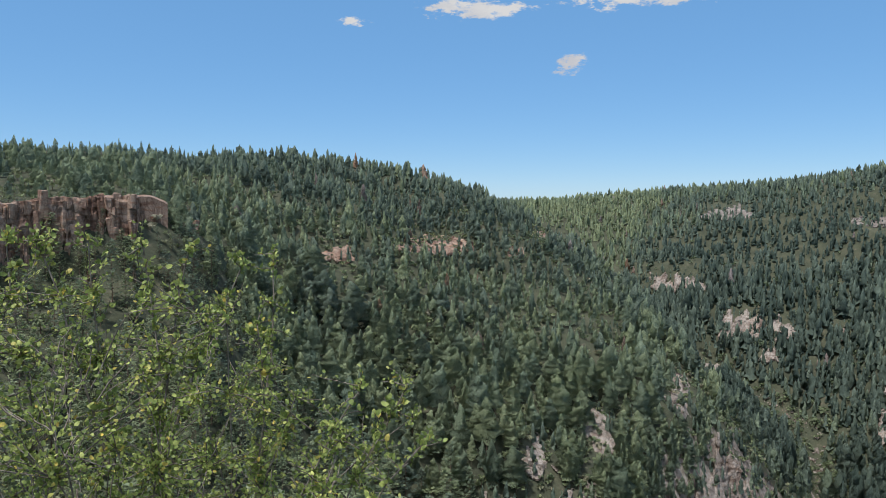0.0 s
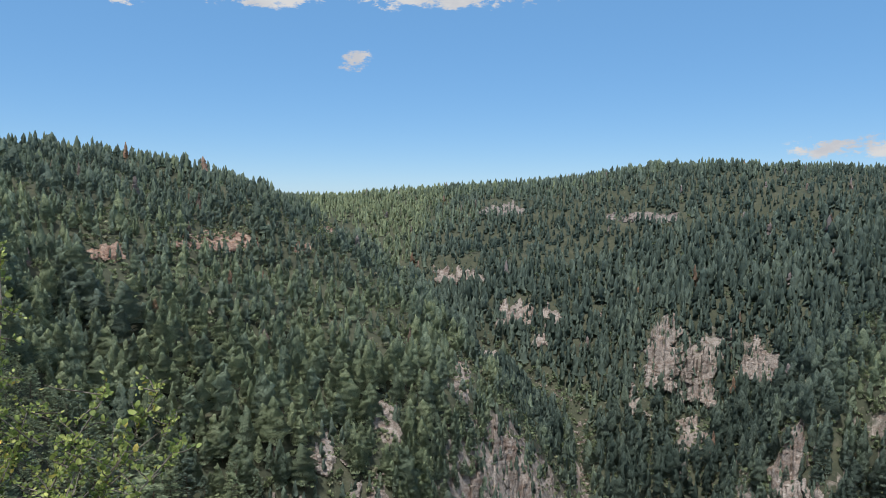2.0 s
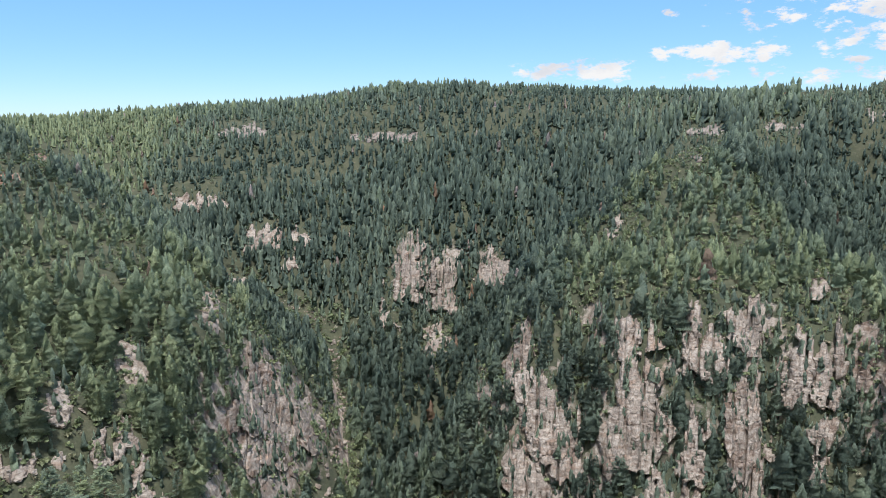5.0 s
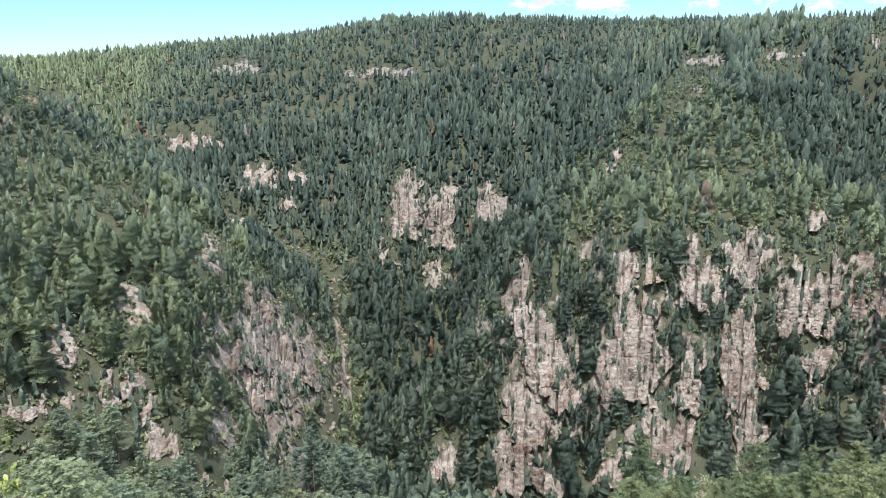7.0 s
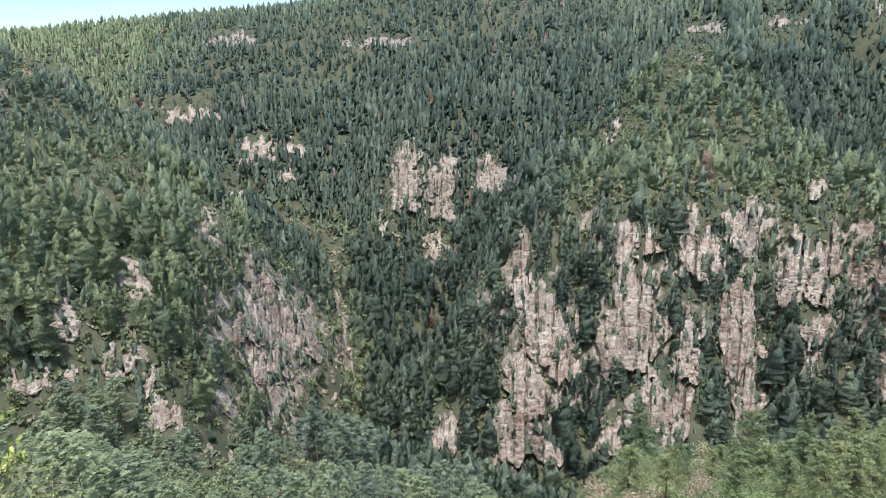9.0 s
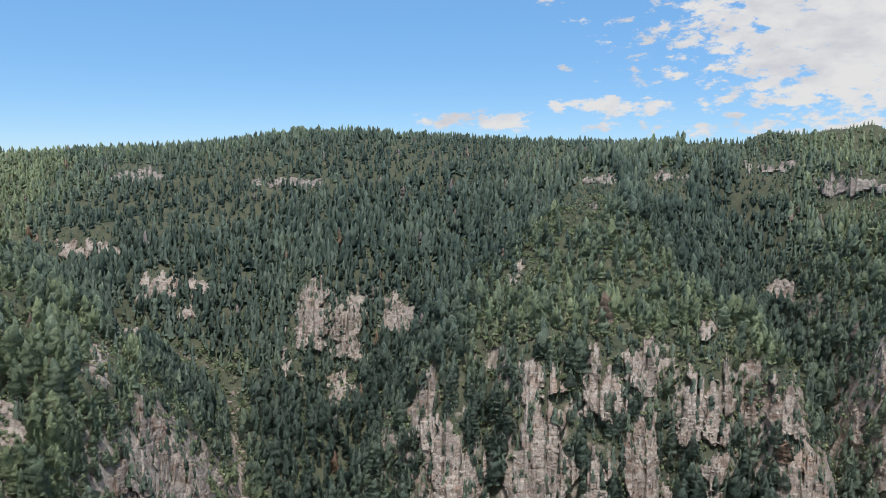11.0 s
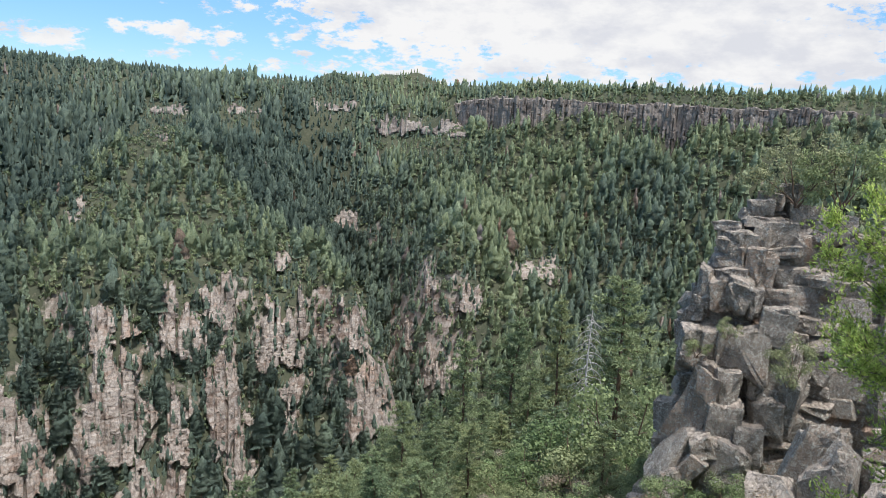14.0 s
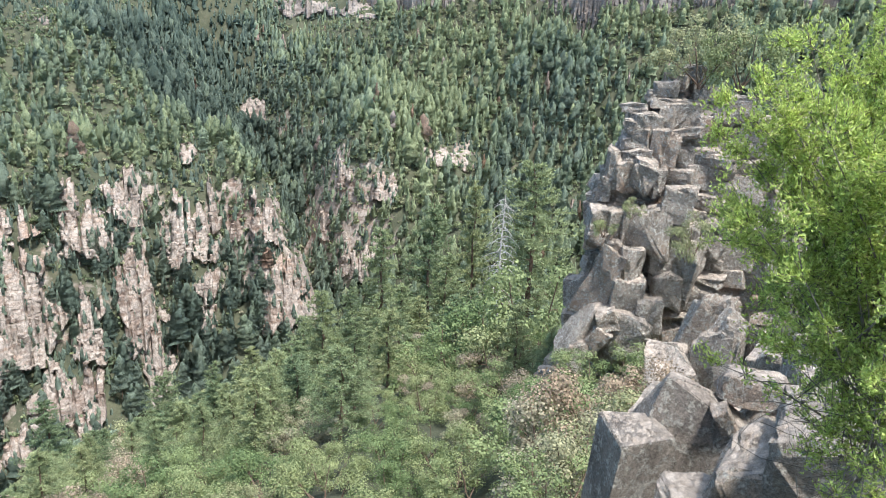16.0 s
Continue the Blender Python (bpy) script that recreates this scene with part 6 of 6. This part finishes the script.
NEAR_SLABS = ((104.5, 27.3, -11.7, 1.1, 1.6, 3.21, 18), (107.2, 26.1, -11.85, 1.44, 2.2, 3.02, -3), (104.1, 25.1, -12.28, 1.75, 2.2, 1.92, -8), (109.1, 27.0, -11.5, 1.12, 2.0, 2.4, 5), (111.2, 25.1, -11.1, 1.14, 2.2, 1.57, -6), (113.7, 23.2, -9.88, 1.13, 2.4, 2.09, 4))


def basalt_outcrop():
    """A tower of jointed blocks on the rim, stepping back as it rises; the cracks between blocks stay open."""
    rng = random.Random(31)
    foot = air(100, 40, -27)
    ob = thing("basalt_tower", foot, "grey lichened basalt outcrop of stacked jointed blocks", "rock")
    k = 0
    for rows in (CREST_BLOCKS, SHOULDER_BLOCKS, COLUMN_BLOCKS, FOOT_SLABS, NEAR_SLABS):
        for az, r, z, w, d, h, tilt in rows:
            p = beside(az, r, 0, z)
            if rows is NEAR_SLABS:
                p.z -= 0.8
                h += 1.6
            turn = Euler((rng.uniform(-0.06, 0.1), radians(tilt), radians(-az) + rng.uniform(-0.35, 0.35)))
            part("stone", HEWN[k % 16], ob, Matrix.LocRotScale(p - foot, turn, (w * 1.1, d, h * 1.1)))
            k += 1
    # the jointed mass behind them
    right = Vector((math.cos(radians(100)), -math.sin(radians(100)), 0))
    out = Vector((math.sin(radians(100)), math.cos(radians(100)), 0))
    edge_z = (-22, -19.5, -16, -13, -10.6, -10.2, -8.5, -6, -4.3, -3.6)
    edge_u = (-4.0, -3.6, -3.0, -2.6, -2.6, -2.2, -2.0, -1.4, -0.3, 0.9)
    for layer in range(2):
        u = -4.6 + rng.uniform(0, 0.5)
        while u < 8.5:
            w = rng.choice((0.6, 0.9, 1.2, 1.5)) * rng.uniform(0.85, 1.15)
            stick = rng.uniform(-0.35, 0.35)
            z = -21.0 + rng.uniform(-1, 0.5)
            while True:
                h = rng.choice((0.5, 0.8, 1.2, 1.7)) * rng.uniform(0.85, 1.15)
                left = float(np.interp(z + h * 0.6, edge_z, edge_u))
                if z + h > -3.3 - 0.12 * abs(u - 2):
                    break
                if u + w * 0.45 > left:
                    back = 0.2 * (z + 17.5) + layer * 1.4
                    c = Vector((0, 0, z + h / 2)) + right * (u + w / 2 + rng.uniform(-0.12, 0.12)) + out * (38.9 + back + stick + rng.uniform(-0.3, 0.3) + 0.12 * max(0, 1.5 - u))
                    m = Matrix.LocRotScale(c - foot, Euler((rng.uniform(-0.13, 0.13), rng.uniform(-0.13, 0.13), radians(-10) + rng.uniform(-0.4, 0.4))), (w * rng.uniform(1.0, 1.2), rng.uniform(1.3, 2.0), h * 1.05))
                    part("stone", rng.choice(HEWN if u < 3.5 and layer == 0 else STONES), ob, m)
                z += h * rng.uniform(0.95, 1.03)
            u += w * rng.uniform(0.9, 1.02)


basalt_outcrop()


def boulder(az, r, z, size, turn, seed, label, bev=0.05, jitter=0.1, rough=0.8):
    """A single weathered block: flat faces, chipped edges."""
    p = beside(az, r, 0, z) if az > 90 else air(az, r, 0) + Vector((0, 0, z))
    ob = tagged(new("boulder", weathered(seed, bev, jitter, rough)), label, "boulder", "boulders below the lookout")
    ob.matrix_basis = Matrix.LocRotScale(p, Euler([radians(a) for a in turn]), size)
    return ob


boulder(101.4, 9.35, -6.42, (0.82, 0.82, 2.1), (3, 2, -72), 402, "upright grey basalt boulder with a flat pale top", 0.025, 0.06, 0.22)
boulder(106.5, 10.0, -5.72, (1.62, 0.62, 1.28), (-8, 27, -106), 405, "large tilted grey basalt boulder with pale upper face", 0.03, 0.12, 0.45)
boulder(110.0, 10.5, -5.0, (0.82, 0.7, 0.5), (-6, 8, -100), 409, "weathered pale brown basalt boulder lying on others", 0.06, 0.16, 0.6)
boulder(108.4, 9.75, -5.2, (0.24, 0.26, 0.42), (10, -30, -100), 411, "small grey stone wedged between boulders", 0.06, 0.14)
boulder(111.9, 10.6, -5.62, (0.9, 0.9, 0.95), (4, 24, -118), 413, "dark grey basalt boulder in a pile", 0.06, 0.14, 0.7)
boulder(115.4, 10.6, -5.2, (0.8, 1.1, 1.1), (0, -8, -100), 415, "pale brown basalt boulder in a pile")
boulder(109.6, 10.9, -6.55, (2.9, 1.5, 1.5), (0, 4, -108), 423, "dark grey basalt boulder beneath the pile", 0.06, 0.16)
boulder(108.0, 8.1, -5.8, (0.95, 1.2, 1.0), (-6, -6, -106), 417, "broad rough grey-brown rock ledge below the lookout", 0.07, 0.18, 1.5)
boulder(112.2, 8.3, -5.2, (1.1, 1.3, 1.4), (4, 8, -118), 419, "broad rough grey-brown rock ledge below the lookout", 0.07, 0.18, 1.5)
boulder(117.2, 8.2, -4.75, (1.3, 1.5, 1.7), (4, -6, -112), 425, "broad rough grey-brown rock ledge below the lookout", 0.07, 0.18, 1.5)
boulder(61.0, 6.4, -5.2, (1.1, 0.9, 0.8), (3, 4, 40), 421, "rounded pale rock on the slope below the lookout", 0.09, 0.18)


# ---- bushes by the lookout ----
def left_bush():
    """A dense twiggy shrub of small oval leaves, with long shoots reaching out of it."""
    g = Plant(51)
    rng = g.rng
    base = spot(-22, 4.5)
    edge_az = (-38, -31, -28, -22, -19, -15.5, -13.5, -12, -9, -5.5, 0, 6, 10)
    edge_el = (-2, -2.6, -3.4, -3.6, -5.2, -8.4, -12.5, -15.8, -18.8, -20.5, -23, -26, -31)
    stems = []

    def goal():
        while True:
            az, el = rng.uniform(-38, 9), rng.uniform(-34, -2)
            if el < float(np.interp(az, edge_az, edge_el)) - rng.random() ** 1.4 * 6:
                return air(az, rng.uniform(3.5, 5.0) - 0.02 * max(0, -el - 14), el)

    for s in range(96):
        end = goal()
        start = base + Vector((rng.uniform(-0.4, 0.4), rng.uniform(-0.3, 0.3), -0.2))
        d = end - start
        stem = g.wander(start, d, d.length * 0.95, 8, 0.22)
        g.tube(stem, rng.uniform(0.008, 0.017), 0.003, 4)
        stems.append(stem)
    shoots = []
    for az, el, r in ((-2.9, -13.7, 3.9), (-1.6, -18.0, 3.6), (-6.4, -13.6, 3.9), (-13.2, -3.3, 4.8), (-15.4, -4.0, 4.8), (-19.2, -2.5, 4.6), (-8, -17.5, 3.8), (-29.2, -2.0, 4.4), (-11.6, -14.2, 4.3), (-14.4, -8.6, 4.3), (-22.4, -2.6, 4.5), (-26, -1.8, 4.5), (-31, -1.4, 4.4), (5.5, -24.8, 3.7), (7.2, -27.5, 3.6)):
        start = base + Vector((0.2, -0.15, 0.15))
        end = air(az, r, el)
        d = end - start
        stem = g.wander(start, d + Vector((0, 0, -0.25)), d.length, 10, 0.2, 0.02)
        stem = [p + (end - stem[-1]) * (k / 10) for k, p in enumerate(stem)]
        g.tube(stem, 0.013, 0.004, 4)
        shoots.append(stem)
    pts = [p for stem in stems + shoots for p in stem[2:]]
    arr = np.array([tuple(p) for p in pts])

    def sprig(p, way, length, count, spread, big=1.0):
        twig = g.wander(p, way, length, 4, 0.3)
        g.tube(twig, 0.0046, 0.002, 3)
        for q in range(count):
            at = twig[1 + q % 4].lerp(twig[q % 4], rng.random())
            w = Vector([rng.uniform(-1, 1) for _ in range(3)]) + Vector((0, 0, 0.35))
            g.oval(at + Vector([rng.gauss(0, spread) for _ in range(3)]), w, big * rng.uniform(0.018, 0.033))

    for s in range(3900):
        end = goal() if s % 3 == 0 else rng.choice(pts) + Vector([rng.gauss(0, 0.09) for _ in range(3)])
        near = pts[int(np.argmin(((arr - np.array(tuple(end))) ** 2).sum(1)))]
        d = end - near
        start = near if d.length < 0.34 else end - d.normalized() * 0.3
        sprig(start, end - start, max(0.1, (end - start).length * 1.1), 15, 0.012)
    for stem in shoots:
        for k in range(3, 11):
            for _ in range(6):
                sprig(stem[k].lerp(stem[k - 1], rng.random()), (rng.uniform(-1, 1), rng.uniform(-1, 1), rng.uniform(-0.2, 1)), rng.uniform(0.07, 0.16), 8, 0.008, 1.45)
    ob = thing("shrub", base, "dense twiggy shrub with small yellow-green leaves by the lookout", "bush")
    for nm, me in zip(("branchwork", "foliage"), g.meshes(M_TWIG, M_SHRUB)):
        part(nm, me, ob, Matrix.Translation(-base))


left_bush()


def right_juniper():
    """A bright green bushy tree beside the lookout: several stems, fine upswept sprays, bare twigs low inside."""
    g = Plant(61)
    rng = g.rng
    base = spot(124, 5.3)
    edge_el = (-31, -24.5, -21, -18, -12, -7.5, -3, 0, 3)
    edge_az = (116, 111, 108.4, 106.4, 104.8, 104.0, 105.2, 107, 109.5)
    heart = beside(116, 4.35, -10)

    def goal():
        while True:
            el = rng.uniform(-31, 4)
            az = rng.uniform(101, 120 - 0.1 * el)
            if az > float(np.interp(el, edge_el, edge_az)) + rng.random() ** 2 * 2.2:
                return beside(az, rng.uniform(3.65, 4.75), el)

    limbs = []
    for s in range(130):
        end = goal()
        start = base + (heart - base) * rng.uniform(0.1, 0.9) + Vector((rng.uniform(-0.12, 0.12), rng.uniform(-0.12, 0.12), -0.12))
        d = end - start
        limb = g.wander(start, d, d.length * 0.97, 7, 0.16)
        g.tube(limb, 0.011, 0.002, 4)
        limbs.append(limb)
    for s in range(3):
        g.tube(g.wander(base, (rng.uniform(-0.25, 0.25), rng.uniform(-0.2, 0.2), 1), 2.6, 8, 0.1), 0.013, 0.005, 6)
    pts = [p for limb in limbs for p in limb[1:]]
    arr = np.array([tuple(p) for p in pts])
    for s in range(3900):
        limb = rng.choice(limbs)
        k = rng.choice((3, 4, 5, 5, 6, 6, 7))
        end = limb[k] + Vector([rng.gauss(0, 0.055) for _ in range(3)]) + (limb[k] - limb[k - 1]).normalized() * rng.uniform(0, 0.14)
        near = pts[int(np.argmin(((arr - np.array(tuple(end))) ** 2).sum(1)))]
        d = end - near
        start = near if d.length < 0.31 else end - d.normalized() * 0.26
        twig = g.wander(start, end - start, max(0.09, (end - start).length * 1.1), 4, 0.25)
        g.tube(twig, 0.0028, 0.001, 3)
        # bare twigs low in the bush
        low = (end.z + 1.18) / 0.37
        if low < 0 and rng.random() < min(0.6, -low * 0.4):
            continue
        for q in range(26):
            at = twig[1 + q % 4].lerp(twig[q % 4], rng.random()) + Vector([rng.gauss(0, 0.019) for _ in range(3)])
            lead = Vector((rng.uniform(-0.7, 0.7), rng.uniform(-0.7, 0.7), rng.uniform(0.1, 1.0))) + (end - start).normalized() * 0.5
            for _ in range(3):
                g.blade(at, lead + Vector([rng.uniform(-0.45, 0.45) for _ in range(3)]), rng.uniform(0.015, 0.030), rng.uniform(0.007, 0.0105))
    # dead brush at its foot
    for s in range(70):
        p = beside(rng.uniform(113, 121), rng.uniform(4.0, 4.7), rng.uniform(-31, -24))
        g.tube(g.wander(p, (rng.uniform(-1, 1), rng.uniform(-1, 1), rng.uniform(-0.3, 0.6)), rng.uniform(0.25, 0.62), 5, 0.3), 0.004, 0.0014, 3)
    ob = thing("juniper", base, "bright green feathery bush growing on the rim rocks", "bush")
    for nm, me in zip(("branchwork", "spray_foliage"), g.meshes(M_TWIG, M_JUNI)):
        part(nm, me, ob, Matrix.Translation(-base))


right_juniper()

# gnarled oak on top of the outcrop and scrub in its cracks
for k, (az, r, dz, tall, wide) in enumerate(((102.2, 41.8, -3.0, 4.2, 0.95), (104.9, 41.4, -3.0, 4.2, 0.9), (98.9, 37.0, -9.6, 1.3, 0.9), (96.9, 37.2, -10.8, 1.2, 1.1), (100.6, 35.5, -17.5, 2.6, 1.0), (102.4, 33.0, -17.0, 2.4, 1.0), (98.6, 33, -19.5, 2.6, 1.2), (96.8, 31, -19.5, 2.4, 1.3), (103.6, 36, -11, 2.6, 0.8))):
    p = beside(az, r, 0, dz)
    s = tall / 5.0
    m = Matrix.LocRotScale(p, Euler((0, 0, az)), (s * wide, s * wide, s))
    ob = copy_thing(OAKS[k % 4], m)
    ob.scale = m.to_scale()
    tagged(ob, "olive-green scrub oak rooted among basalt blocks", "bush", "scrub in the basalt")
